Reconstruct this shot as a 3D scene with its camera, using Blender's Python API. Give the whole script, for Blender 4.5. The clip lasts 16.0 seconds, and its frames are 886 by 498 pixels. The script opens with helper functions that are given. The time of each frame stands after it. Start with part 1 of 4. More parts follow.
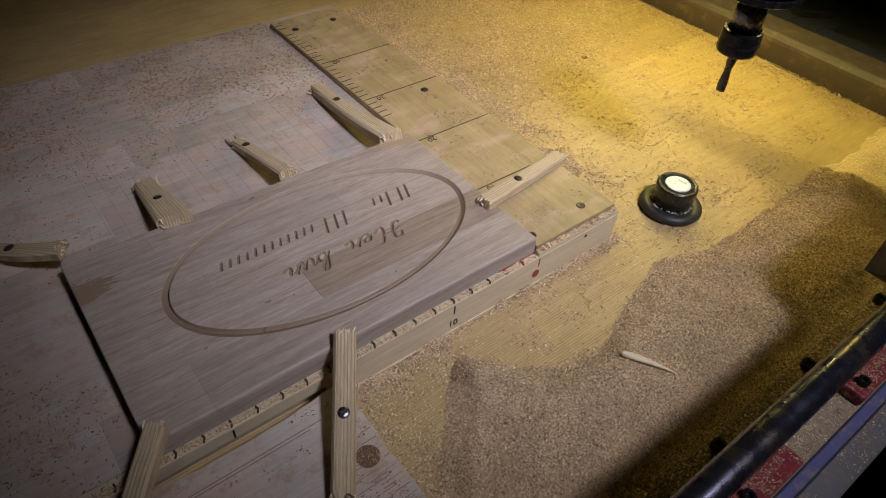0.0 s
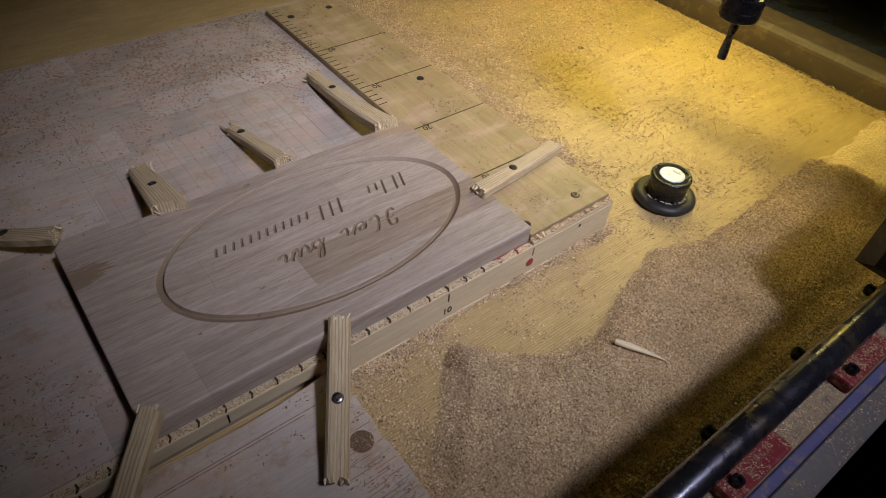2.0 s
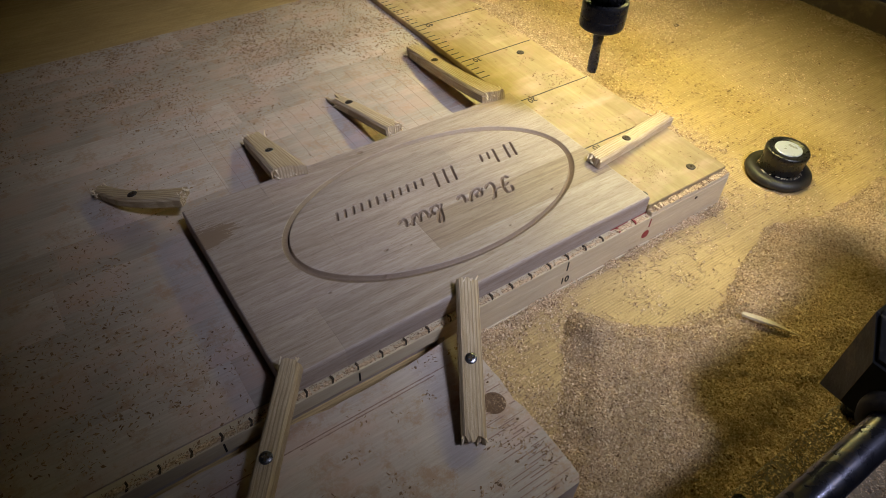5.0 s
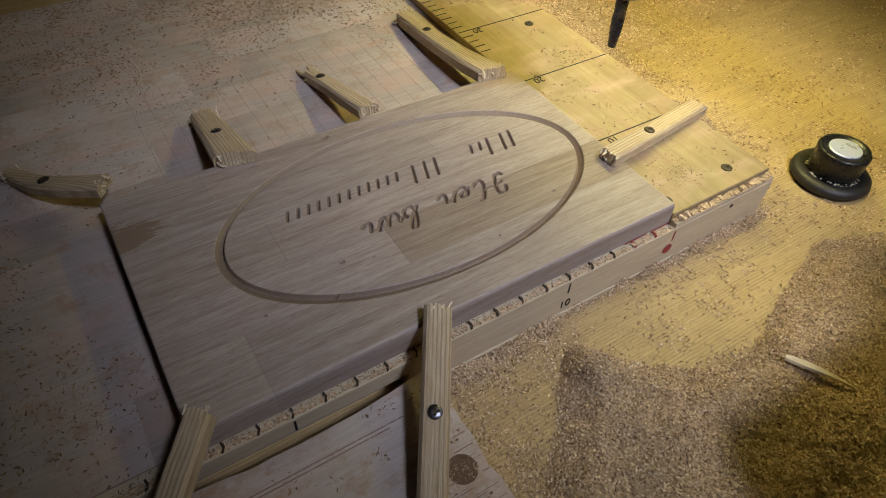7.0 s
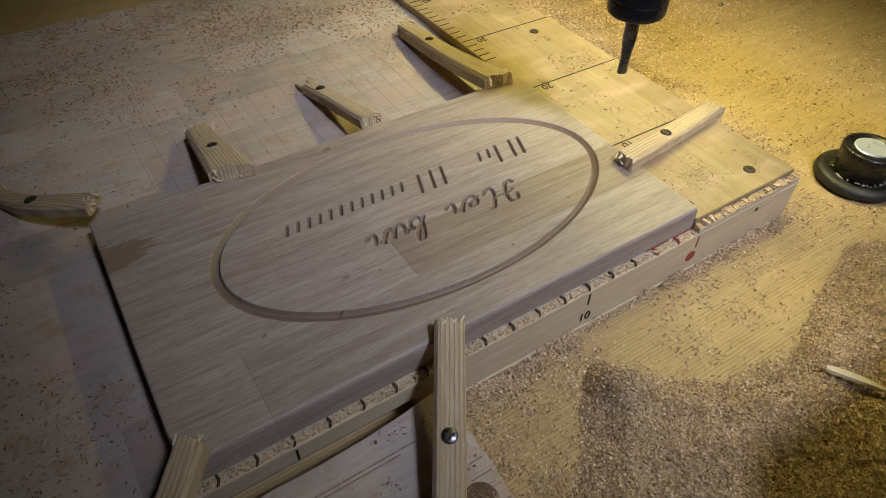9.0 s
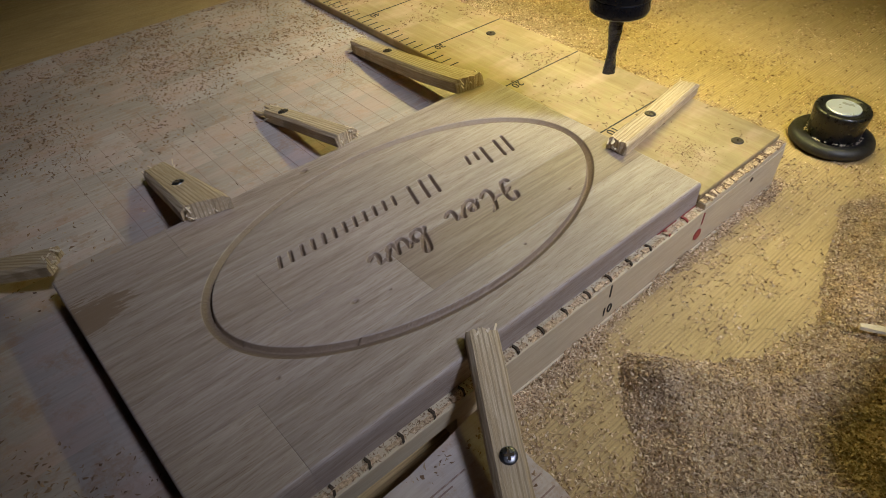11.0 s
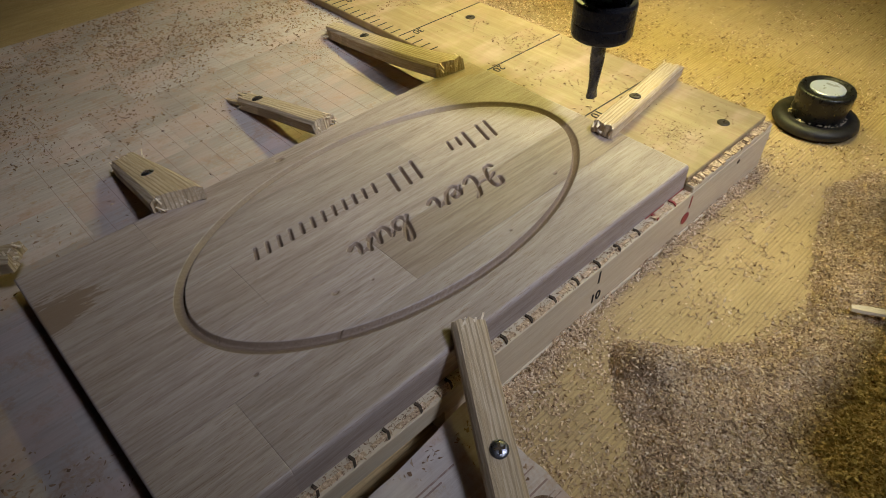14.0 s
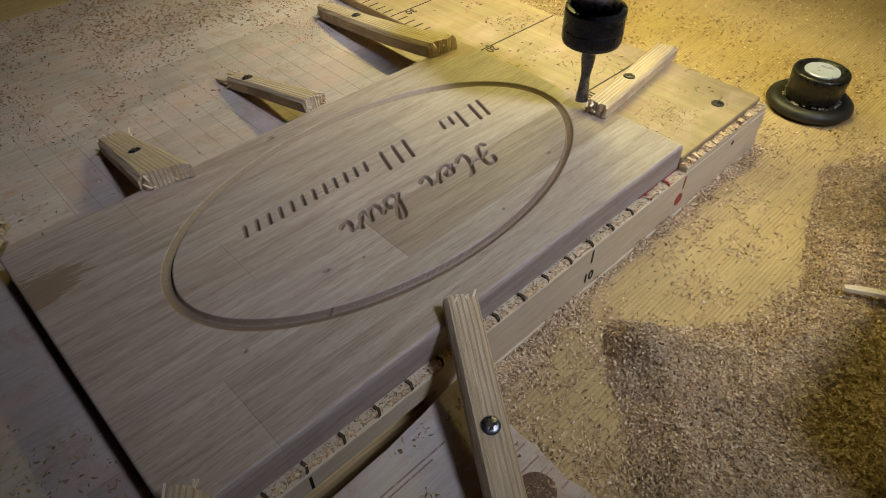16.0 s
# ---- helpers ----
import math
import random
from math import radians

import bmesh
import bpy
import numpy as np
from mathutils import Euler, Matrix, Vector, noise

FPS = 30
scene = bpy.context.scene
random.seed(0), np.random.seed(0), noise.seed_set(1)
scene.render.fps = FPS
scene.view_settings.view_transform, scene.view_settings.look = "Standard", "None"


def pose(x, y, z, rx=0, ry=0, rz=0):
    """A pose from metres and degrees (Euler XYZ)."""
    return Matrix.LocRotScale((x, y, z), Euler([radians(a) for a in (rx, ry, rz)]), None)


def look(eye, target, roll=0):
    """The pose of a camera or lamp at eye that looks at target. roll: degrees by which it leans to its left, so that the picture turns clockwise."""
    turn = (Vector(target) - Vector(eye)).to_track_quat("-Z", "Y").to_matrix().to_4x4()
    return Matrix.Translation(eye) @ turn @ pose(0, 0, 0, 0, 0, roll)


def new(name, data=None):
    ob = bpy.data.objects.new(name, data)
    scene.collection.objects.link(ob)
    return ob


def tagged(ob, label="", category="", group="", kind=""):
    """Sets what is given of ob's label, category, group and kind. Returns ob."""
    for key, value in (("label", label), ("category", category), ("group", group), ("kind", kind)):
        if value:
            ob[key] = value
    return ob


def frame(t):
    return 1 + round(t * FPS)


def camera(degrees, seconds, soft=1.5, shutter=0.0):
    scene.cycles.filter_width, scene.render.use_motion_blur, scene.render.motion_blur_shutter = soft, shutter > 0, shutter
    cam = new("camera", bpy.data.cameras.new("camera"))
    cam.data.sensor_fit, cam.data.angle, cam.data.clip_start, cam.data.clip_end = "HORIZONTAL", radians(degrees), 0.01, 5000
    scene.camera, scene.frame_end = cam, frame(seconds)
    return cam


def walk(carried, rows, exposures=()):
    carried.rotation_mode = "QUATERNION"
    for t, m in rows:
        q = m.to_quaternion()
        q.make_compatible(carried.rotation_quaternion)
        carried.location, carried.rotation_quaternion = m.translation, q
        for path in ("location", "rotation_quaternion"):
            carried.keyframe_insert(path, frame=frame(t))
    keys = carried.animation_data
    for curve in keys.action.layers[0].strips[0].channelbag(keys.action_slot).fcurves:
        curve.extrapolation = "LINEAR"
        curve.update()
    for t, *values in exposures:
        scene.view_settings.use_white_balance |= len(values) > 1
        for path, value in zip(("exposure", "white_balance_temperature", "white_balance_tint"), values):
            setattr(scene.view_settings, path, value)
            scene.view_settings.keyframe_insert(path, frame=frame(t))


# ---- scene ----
cam = camera(68.7, 16.0, soft=0.8)
PATH = [
    (0, (-0.345, -0.266, 0.452), (0.585, 0.824, -0.942), 4.2),
    (0.5, (-0.344, -0.266, 0.455), (0.586, 0.814, -0.948), 4.3),
    (1, (-0.345, -0.267, 0.452), (0.59, 0.809, -0.951), 4.7),
    (1.5, (-0.346, -0.268, 0.45), (0.588, 0.804, -0.958), 5.0),
    (2, (-0.347, -0.269, 0.451), (0.586, 0.797, -0.961), 5.1),
    (2.5, (-0.347, -0.27, 0.45), (0.588, 0.796, -0.96), 5.2),
    (3, (-0.357, -0.271, 0.449), (0.582, 0.794, -0.959), 5.5),
    (3.3, (-0.389, -0.261, 0.465), (0.504, 0.798, -0.978), 6.1),
    (3.5, (-0.401, -0.274, 0.449), (0.466, 0.851, -0.959), 4.3),
    (4, (-0.429, -0.272, 0.455), (0.414, 0.857, -0.964), 3.1),
    (4.2, (-0.431, -0.269, 0.453), (0.399, 0.866, -0.969), 2.0),
    (6.3, (-0.345, -0.195, 0.376), (0.458, 0.945, -1.058), 3.5),
    (6.5, (-0.341, -0.191, 0.374), (0.443, 0.942, -1.076), 3.3),
    (7, (-0.332, -0.187, 0.369), (0.428, 0.939, -1.099), 3.0),
    (7.5, (-0.335, -0.188, 0.366), (0.414, 0.941, -1.105), 3.0),
    (8, (-0.332, -0.186, 0.364), (0.404, 0.941, -1.115), 2.7),
    (8.5, (-0.326, -0.178, 0.362), (0.412, 0.953, -1.113), 0.8),
    (8.7, (-0.326, -0.178, 0.355), (0.42, 0.995, -1.082), 0.9),
    (10.8, (-0.349, -0.141, 0.316), (0.595, 0.981, -1.043), -1.9),
    (11, (-0.351, -0.141, 0.316), (0.598, 0.984, -1.039), -1.9),
    (11.5, (-0.353, -0.137, 0.314), (0.605, 0.983, -1.038), -1.7),
    (12, (-0.355, -0.131, 0.31), (0.612, 0.98, -1.042), -1.3),
    (12.5, (-0.354, -0.13, 0.309), (0.616, 0.975, -1.046), -1.5),
    (13, (-0.351, -0.134, 0.31), (0.624, 0.964, -1.048), -1.5),
    (13.5, (-0.349, -0.135, 0.308), (0.634, 0.953, -1.053), -1.6),
    (14, (-0.347, -0.134, 0.305), (0.634, 0.94, -1.067), -1.4),
    (14.5, (-0.347, -0.135, 0.303), (0.635, 0.932, -1.075), -1.3),
    (15, (-0.348, -0.135, 0.301), (0.636, 0.925, -1.081), -0.9),
    (15.5, (-0.347, -0.135, 0.299), (0.639, 0.917, -1.087), -0.8),
    (16, (-0.348, -0.136, 0.297), (0.636, 0.911, -1.096), -0.7),
]
walk(cam, [(t, look(eye, target, roll)) for t, eye, target, roll in PATH],
     [(0, -0.06, 6650, 8), (3.0, -0.03, 6600, 8), (3.6, 0.0, 6350, 9), (4.2, 0.06, 6100, 9), (6.4, -0.40, 6150, 7), (11.0, -0.36, 6100, 5), (16, -0.36, 6100, 4)])

# ---- light ----
world = bpy.data.worlds.new("room_air")
world.use_nodes = True
world.node_tree.nodes["Background"].inputs[0].default_value = (0.75, 0.85, 1.0, 1)
world.node_tree.nodes["Background"].inputs[1].default_value = 0.026
scene.world = world


key = bpy.data.lights.new("ceiling_panel", "AREA")
key.shape, key.size, key.energy, key.color, key.spread = "DISK", 0.24, 1.27, (0.82, 0.82, 1.0), radians(34)
new("ceiling_panel", key).matrix_world = look((0.03, -0.80, 1.38), (0.02, 0.21, 0.0))


# ---- materials ----
class Nodes:
    """A small helper that wires a node material."""

    def __init__(self, name):
        self.mat = bpy.data.materials.new(name)
        self.mat.use_nodes = True
        self.tree = self.mat.node_tree
        self.bsdf = self.tree.nodes["Principled BSDF"]

    def add(self, kind, **sockets):
        n = self.tree.nodes.new(kind)
        for key, value in sockets.items():
            self.put(n, key.replace("_", " "), value)
        return n

    def put(self, n, key, value):
        s = n.inputs[key]
        if isinstance(value, bpy.types.NodeSocket):
            self.tree.links.new(value, s)
        else:
            s.default_value = value

    def coords(self, scale=(1, 1, 1), rot=(0, 0, 0), space="Object"):
        tc = self.tree.nodes.new("ShaderNodeTexCoord")
        m = self.tree.nodes.new("ShaderNodeMapping")
        self.tree.links.new(tc.outputs[space], m.inputs["Vector"])
        m.inputs["Scale"].default_value = scale
        m.inputs["Rotation"].default_value = [radians(a) for a in rot]
        return m.outputs["Vector"]

    def noise(self, vec, scale, detail=4.0, rough=0.55, distort=0.0):
        n = self.add("ShaderNodeTexNoise", Vector=vec, Scale=scale, Detail=detail, Roughness=rough, Distortion=distort)
        return n.outputs["Fac"]

    def ramp(self, fac, *stops):
        n = self.add("ShaderNodeValToRGB", Fac=fac)
        els = n.color_ramp.elements
        while len(els) < len(stops):
            els.new(0.5)
        for e, (pos, col) in zip(els, stops):
            e.position = pos
            e.color = (*col, 1) if len(col) == 3 else (col[0],) * 3 + (1,)
        return n.outputs["Color"]

    def mix(self, fac, a, b, mode="MIX"):
        n = self.tree.nodes.new("ShaderNodeMix")
        n.data_type, n.blend_type = "RGBA", mode
        for i, v in ((0, fac), (6, a), (7, b)):
            if isinstance(v, bpy.types.NodeSocket):
                self.tree.links.new(v, n.inputs[i])
            else:
                n.inputs[i].default_value = v if i == 0 else (*v, 1)
        return n.outputs[2]

    def math(self, op, a, b=0.0, clamp=False):
        n = self.tree.nodes.new("ShaderNodeMath")
        n.operation, n.use_clamp = op, clamp
        for i, v in enumerate((a, b)):
            if isinstance(v, bpy.types.NodeSocket):
                self.tree.links.new(v, n.inputs[i])
            else:
                n.inputs[i].default_value = v
        return n.outputs[0]

    def random(self):
        return self.tree.nodes.new("ShaderNodeObjectInfo").outputs["Random"]

    def bump(self, height, strength=0.3, dist=0.001):
        n = self.add("ShaderNodeBump", Height=height, Strength=strength, Distance=dist)
        self.put(self.bsdf, "Normal", n.outputs["Normal"])

    def done(self, colour=None, rough=0.5, metal=0.0, **more):
        if colour is not None:
            self.put(self.bsdf, "Base Color", colour if isinstance(colour, bpy.types.NodeSocket) else (*colour, 1))
        self.put(self.bsdf, "Roughness", rough)
        self.put(self.bsdf, "Metallic", metal)
        for key, value in more.items():
            self.put(self.bsdf, key.replace("_", " "), value)
        return self.mat


def wood(name, pale, dark, along="X", grain=1.0, rough=0.6, vary=0.25, dust=0.0, bump=0.35, stave=None, lines=0.0, stains=0.0):
    """Planed or sawn wood with stretched grain, broad tone changes and a little settled dust."""
    n = Nodes(name)
    st = {"X": (1, 14, 14), "Y": (14, 1, 14), "Z": (14, 14, 1)}[along]
    v = n.coords(st)
    fine = n.noise(v, 42 * grain, 6, 0.65, 0.6)
    broad = n.noise(v, 9 * grain, 3, 0.5, 1.2)
    col = n.ramp(n.math("ADD", n.math("MULTIPLY", fine, 0.6), n.math("MULTIPLY", broad, 0.4)),
                 (0.36, dark), (0.5, tuple((a + b) / 2 for a, b in zip(pale, dark))), (0.62, pale))
    tone = n.ramp(n.noise(n.coords(), 11, 3), (0.3, (1 - vary,)), (0.7, (1.0,)))
    col = n.mix(1.0, col, tone, "MULTIPLY")
    if stave:
        length, width, second, shift = stave
        b = n.add("ShaderNodeTexBrick", Vector=n.coords(), Scale=1.0, Mortar_Size=0.0, Brick_Width=length, Row_Height=width)
        b.offset, b.inputs["Color1"].default_value, b.inputs["Color2"].default_value = shift, (1, 1, 1, 1), (*second, 1)
        col = n.mix(1.0, col, b.outputs["Color"], "MULTIPLY")
    rnd = n.ramp(n.random(), (0.0, (1 - vary * 0.9, 1 - vary, 1 - vary * 1.15)), (1.0, (1, 1, 1)))
    col = n.mix(1.0, col, rnd, "MULTIPLY")
    if lines:
        w = n.add("ShaderNodeTexWave", Vector=n.coords(), Scale=125.0, Distortion=1.8, Detail=3.0, Detail_Scale=0.5)
        w.bands_direction = "Y"
        ridge = n.ramp(w.outputs["Fac"], (0.12, (1,)), (0.42, (0,)))
        ridge = n.math("MULTIPLY", ridge, n.ramp(n.noise(n.coords((1, 6, 1)), 14, 3), (0.38, (0.1,)), (0.6, (lines,))))
        col = n.mix(ridge, col, tuple(c * 0.62 for c in dark))
    if stains:
        blot = n.ramp(n.noise(n.coords(), 48, 7, 0.76), (0.50, (0,)), (0.64, (stains,)))
        col = n.mix(blot, col, (0.40, 0.26, 0.16))
        pink = n.ramp(n.noise(n.coords((1, 3, 1)), 12, 3, 0.6), (0.5, (0,)), (0.66, (0.45,)))
        col = n.mix(pink, col, (0.60, 0.42, 0.34))
    if dust:
        spots = n.ramp(n.noise(n.coords(), 160, 5, 0.75), (0.55, (0,)), (0.72, (1,)))
        spots = n.math("MULTIPLY", spots, n.ramp(n.noise(n.coords(), 9, 3), (0.4, (0,)), (0.7, (dust,))))
        col = n.mix(spots, col, (0.42, 0.27, 0.13))
    n.bump(n.math("ADD", fine, n.math("MULTIPLY", n.noise(n.coords(), 700, 2), 0.3)), bump, 0.0006)
    return n.done(col, n.ramp(fine, (0.3, (rough + 0.12,)), (0.7, (rough - 0.08,))))


PINE_TABLE = wood("pine_table", (0.64, 0.475, 0.235), (0.48, 0.335, 0.145), "X", 1.6, 0.5, 0.2, 0.6, 0.6, lines=0.7)
BOARD = wood("glued_panel", (0.65, 0.575, 0.51), (0.52, 0.445, 0.385), "X", 0.9, 0.55, 0.26, 0.8, stains=0.8)
PLYWOOD = wood("plywood", (0.50, 0.39, 0.20), (0.39, 0.28, 0.135), "Y", 0.4, 0.5, 0.3, 1.0, stains=0.7)
STRIP = wood("pine_strip", (0.70, 0.58, 0.40), (0.50, 0.36, 0.20), "X", 2.0, 0.6, 0.15, 0.2, 0.6, lines=0.75)
EDGE_WOOD = wood("pine_edge", (0.70, 0.60, 0.42), (0.60, 0.48, 0.31), "X", 1.2, 0.55, 0.12, 0.2)
SPLINTER = wood("split_wood", (0.86, 0.76, 0.58), (0.72, 0.58, 0.40), "X", 3.0, 0.65, 0.1)


def sign_wood():
    n = Nodes("sign_oak")
    v = n.coords((1, 16, 16))
    fine = n.noise(v, 55, 7, 0.7, 0.5)
    broad = n.noise(v, 10, 3, 0.5, 1.5)
    col = n.ramp(n.math("ADD", n.math("MULTIPLY", fine, 0.55), n.math("MULTIPLY", broad, 0.45)),
                 (0.34, (0.26, 0.20, 0.16)), (0.5, (0.38, 0.31, 0.26)), (0.64, (0.465, 0.395, 0.345)))
    col = n.mix(1.0, col, n.tree.nodes.new("ShaderNodeObjectInfo").outputs["Color"], "MULTIPLY")
    pores = n.ramp(n.noise(n.coords((1, 20, 20)), 130, 3, 0.6), (0.58, (0,)), (0.66, (0.75,)))
    col = n.mix(pores, col, (0.24, 0.15, 0.09))
    # bark-brown torn grain at one corner and along the end beside the ruler plate
    p = n.tree.nodes.new("ShaderNodeSeparateXYZ")
    n.tree.links.new(n.coords(), p.inputs[0])
    ragged = n.noise(n.coords((1, 7, 1)), 60, 5, 0.7, 0.4)

    def blot(cx, cy, rx, ry, lo, hi):
        dx = n.math("MULTIPLY", n.math("SUBTRACT", p.outputs[0], cx), 1 / rx)
        dy = n.math("MULTIPLY", n.math("SUBTRACT", p.outputs[1], cy), 1 / ry)
        d = n.math("SQRT", n.math("ADD", n.math("MULTIPLY", dx, dx), n.math("MULTIPLY", dy, dy)))
        d = n.math("ADD", d, n.math("MULTIPLY", n.math("SUBTRACT", ragged, 0.5), 1.6))
        return n.ramp(d, (lo, (1,)), (hi, (0,)))

    col = n.mix(n.math("MULTIPLY", blot(0.0, 0.158, 0.046, 0.020, 0.62, 0.65), 0.85), col, (0.22, 0.15, 0.095))
    col = n.mix(n.math("MULTIPLY", blot(0.345, 0.196, 0.06, 0.020, 0.6, 0.75), 0.55), col, (0.36, 0.24, 0.12))
    # fresh dusty cut inside the carving, darkened to paint in the grooves' shade
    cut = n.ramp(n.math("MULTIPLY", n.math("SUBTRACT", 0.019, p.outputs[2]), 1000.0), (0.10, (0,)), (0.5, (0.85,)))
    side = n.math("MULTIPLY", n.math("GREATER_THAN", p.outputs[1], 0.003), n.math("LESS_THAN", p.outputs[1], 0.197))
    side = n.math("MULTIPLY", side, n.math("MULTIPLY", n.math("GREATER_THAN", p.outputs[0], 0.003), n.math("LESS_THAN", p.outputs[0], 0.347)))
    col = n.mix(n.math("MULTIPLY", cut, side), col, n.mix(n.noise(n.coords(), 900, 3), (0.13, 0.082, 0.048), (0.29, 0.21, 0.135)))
    n.bump(n.math("ADD", fine, n.math("MULTIPLY", pores, -0.8)), 0.3, 0.0005)
    return n.done(col, 0.5)


SIGN = sign_wood()


def dust_material(name, loose, tones=((0.22, 0.135, 0.07), (0.48, 0.33, 0.185), (0.74, 0.55, 0.335), (0.94, 0.78, 0.55))):
    n = Nodes(name)
    pick = n.tree.nodes.new("ShaderNodeNewGeometry").outputs["Random Per Island"] if loose else n.ramp(n.noise(n.coords(), 600, 2, 0.6), (0.3, (0,)), (0.7, (1,)))
    col = n.ramp(pick, *zip((0.0, 0.2, 0.7, 1.0), tones))
    broad = n.ramp(n.noise(n.coords(), 26, 3, 0.6), (0.35, (0.8,)), (0.65, (1.0,)))
    col = n.mix(1.0, col, broad, "MULTIPLY")
    if not loose:
        n.bump(n.noise(n.coords(), 900, 3, 0.8), 0.8, 0.0012)
    return n.done(col, 0.85)


DUST_BED = dust_material("sawdust_bed", False)
DUST = dust_material("sawdust", True)
CHIPS = dust_material("brown_chips", True, ((0.20, 0.12, 0.065), (0.30, 0.19, 0.11), (0.40, 0.27, 0.16), (0.55, 0.41, 0.26)))


def plain(name, colour, rough=0.5, metal=0.0, wear=None, scale=60, bump=0.15):
    n = Nodes(name)
    f = n.noise(n.coords(), scale, 5, 0.7)
    col = n.mix(n.ramp(f, (0.52, (0,)), (0.68, (1,))), colour, wear or tuple(c * 0.75 for c in colour))
    n.bump(n.noise(n.coords(), scale * 8, 3), bump, 0.0005)
    return n.done(col, n.ramp(n.noise(n.coords(), scale * 2, 3), (0.3, (max(rough - 0.08, 0.03),)), (0.7, (rough + 0.12,))), metal)


BLACK_STEEL = plain("blackened_steel", (0.018, 0.018, 0.022), 0.28, 0.6, (0.05, 0.045, 0.04), 90)
BRIGHT_STEEL = plain("bright_steel", (0.30, 0.31, 0.35), 0.22, 1.0, (0.45, 0.45, 0.48), 120, 0.05)
SHAFT_STEEL = plain("dark_shaft_steel", (0.15, 0.15, 0.20), 0.25, 0.85, (0.09, 0.09, 0.11), 120, 0.05)
RAIL_STEEL = plain("dusty_rail_steel", (0.10, 0.10, 0.13), 0.25, 0.9, (0.20, 0.16, 0.11), 40)
BIT_STEEL = plain("carbide", (0.10, 0.10, 0.11), 0.25, 0.9, (0.16, 0.14, 0.12), 150)
BLACK_PAINT = plain("black_casting", (0.012, 0.012, 0.014), 0.5, 0.0, (0.075, 0.06, 0.042), 45, 0.4)
BLACK_PAINT.node_tree.nodes["Principled BSDF"].inputs["Specular IOR Level"].default_value = 0.3
RUBBER = plain("black_rubber", (0.022, 0.020, 0.020), 0.5, 0.0, (0.06, 0.05, 0.04), 120)
BLACK_PLASTIC = plain("black_plastic", (0.015, 0.014, 0.014), 0.3, 0.0, (0.03, 0.028, 0.025), 150)
# Bluish base colour stands in for white light mirrored by the cap.
CAP = plain("silver_cap_blue_sheen", (0.66, 0.70, 0.92), 0.30, 0.35, (0.60, 0.64, 0.86), 60)
SCREW = plain("zinc_screw", (0.30, 0.30, 0.33), 0.3, 1.0, (0.16, 0.15, 0.14), 400)
DARK_SCREW = plain("dark_screw", (0.09, 0.075, 0.06), 0.4, 0.8, (0.05, 0.04, 0.03), 400)
RED_METAL = plain("red_anodised", (0.22, 0.02, 0.03), 0.5, 0.2, (0.34, 0.24, 0.16), 260)
ALU = plain("aluminium", (0.52, 0.52, 0.56), 0.38, 0.9, (0.40, 0.38, 0.36), 60)
BLUE_ALU = plain("dusty_ledge", (0.34, 0.26, 0.17), 0.85, 0.0, (0.16, 0.13, 0.12), 130, 0.8)
DUSTY_ALU = plain("dusty_aluminium", (0.20, 0.19, 0.19), 0.6, 0.3, (0.30, 0.24, 0.17), 160, 0.6)
BLUE_STRIP = plain("bluish_strip", (0.12, 0.12, 0.26), 0.5, 0.1, (0.30, 0.24, 0.18), 120)
BROWN_BEAM = plain("brown_beam", (0.095, 0.070, 0.062), 0.55, 0.0, (0.18, 0.13, 0.09), 40)
MESH_BLUE = plain("dark_blue_mat", (0.06, 0.07, 0.14), 0.7, 0.0, (0.06, 0.06, 0.08), 200, 0.6)
GREY_JUNK = plain("dark_clutter", (0.055, 0.06, 0.055), 0.7, 0.0, (0.11, 0.10, 0.08), 30)
FLOOR = plain("concrete_floor", (0.09, 0.085, 0.08), 0.8, 0.0, (0.06, 0.055, 0.05), 8)
WALL = plain("dim_wall", (0.30, 0.28, 0.25), 0.8, 0.0, (0.24, 0.22, 0.2), 3)
INK = plain("black_marker", (0.012, 0.011, 0.010), 0.6, 0.0, (0.04, 0.03, 0.02), 500)
RED_INK = plain("red_marker", (0.30, 0.03, 0.03), 0.6, 0.0, (0.36, 0.16, 0.12), 500)
PENCIL = plain("pencil_line", (0.30, 0.21, 0.17), 0.8, 0.0, (0.48, 0.38, 0.31), 300)
# Dark fill for holes, slots and notches, standing in for the shade inside.
HOLE_DARK = plain("hole_shade", (0.05, 0.035, 0.02), 0.9, 0.0, (0.16, 0.11, 0.07), 300)
PLUG = plain("dusty_plug_shade", (0.16, 0.10, 0.06), 0.9, 0.0, (0.14, 0.09, 0.05), 350, 0.8)


def glow(name, colour, strength):
    n = Nodes(name)
    return n.done((0.8, 0.8, 0.8), 0.5, 0.0, Emission_Color=(*colour, 1), Emission_Strength=strength)


LED = glow("warm_led", (0.94, 0.79, 0.25), 84.0)


# ---- mesh helpers ----
def part(name, bm, material, parent=None, label="", smooth=False):
    me = bpy.data.meshes.new(name)
    bm.normal_update()
    bm.to_mesh(me)
    bm.free()
    me.materials.append(material)
    if smooth:
        for p in me.polygons:
            p.use_smooth = True
    ob = new(name, me)
    ob.parent = parent
    if label:
        tagged(ob, label)
    return ob


def share(name, me, parent, m):
    ob = new(name, me)
    ob.parent = parent
    ob.matrix_basis = m
    return ob


def box(x0, x1, y0, y1, z0, z1, bevel=0.0, seg=1):
    bm = bmesh.new()
    bmesh.ops.create_cube(bm, size=1)
    for v in bm.verts:
        v.co = Vector((x0 + (v.co.x + 0.5) * (x1 - x0), y0 + (v.co.y + 0.5) * (y1 - y0), z0 + (v.co.z + 0.5) * (z1 - z0)))
    if bevel:
        bmesh.ops.bevel(bm, geom=bm.edges[:], offset=bevel, segments=seg, affect="EDGES", profile=0.5)
    return bm


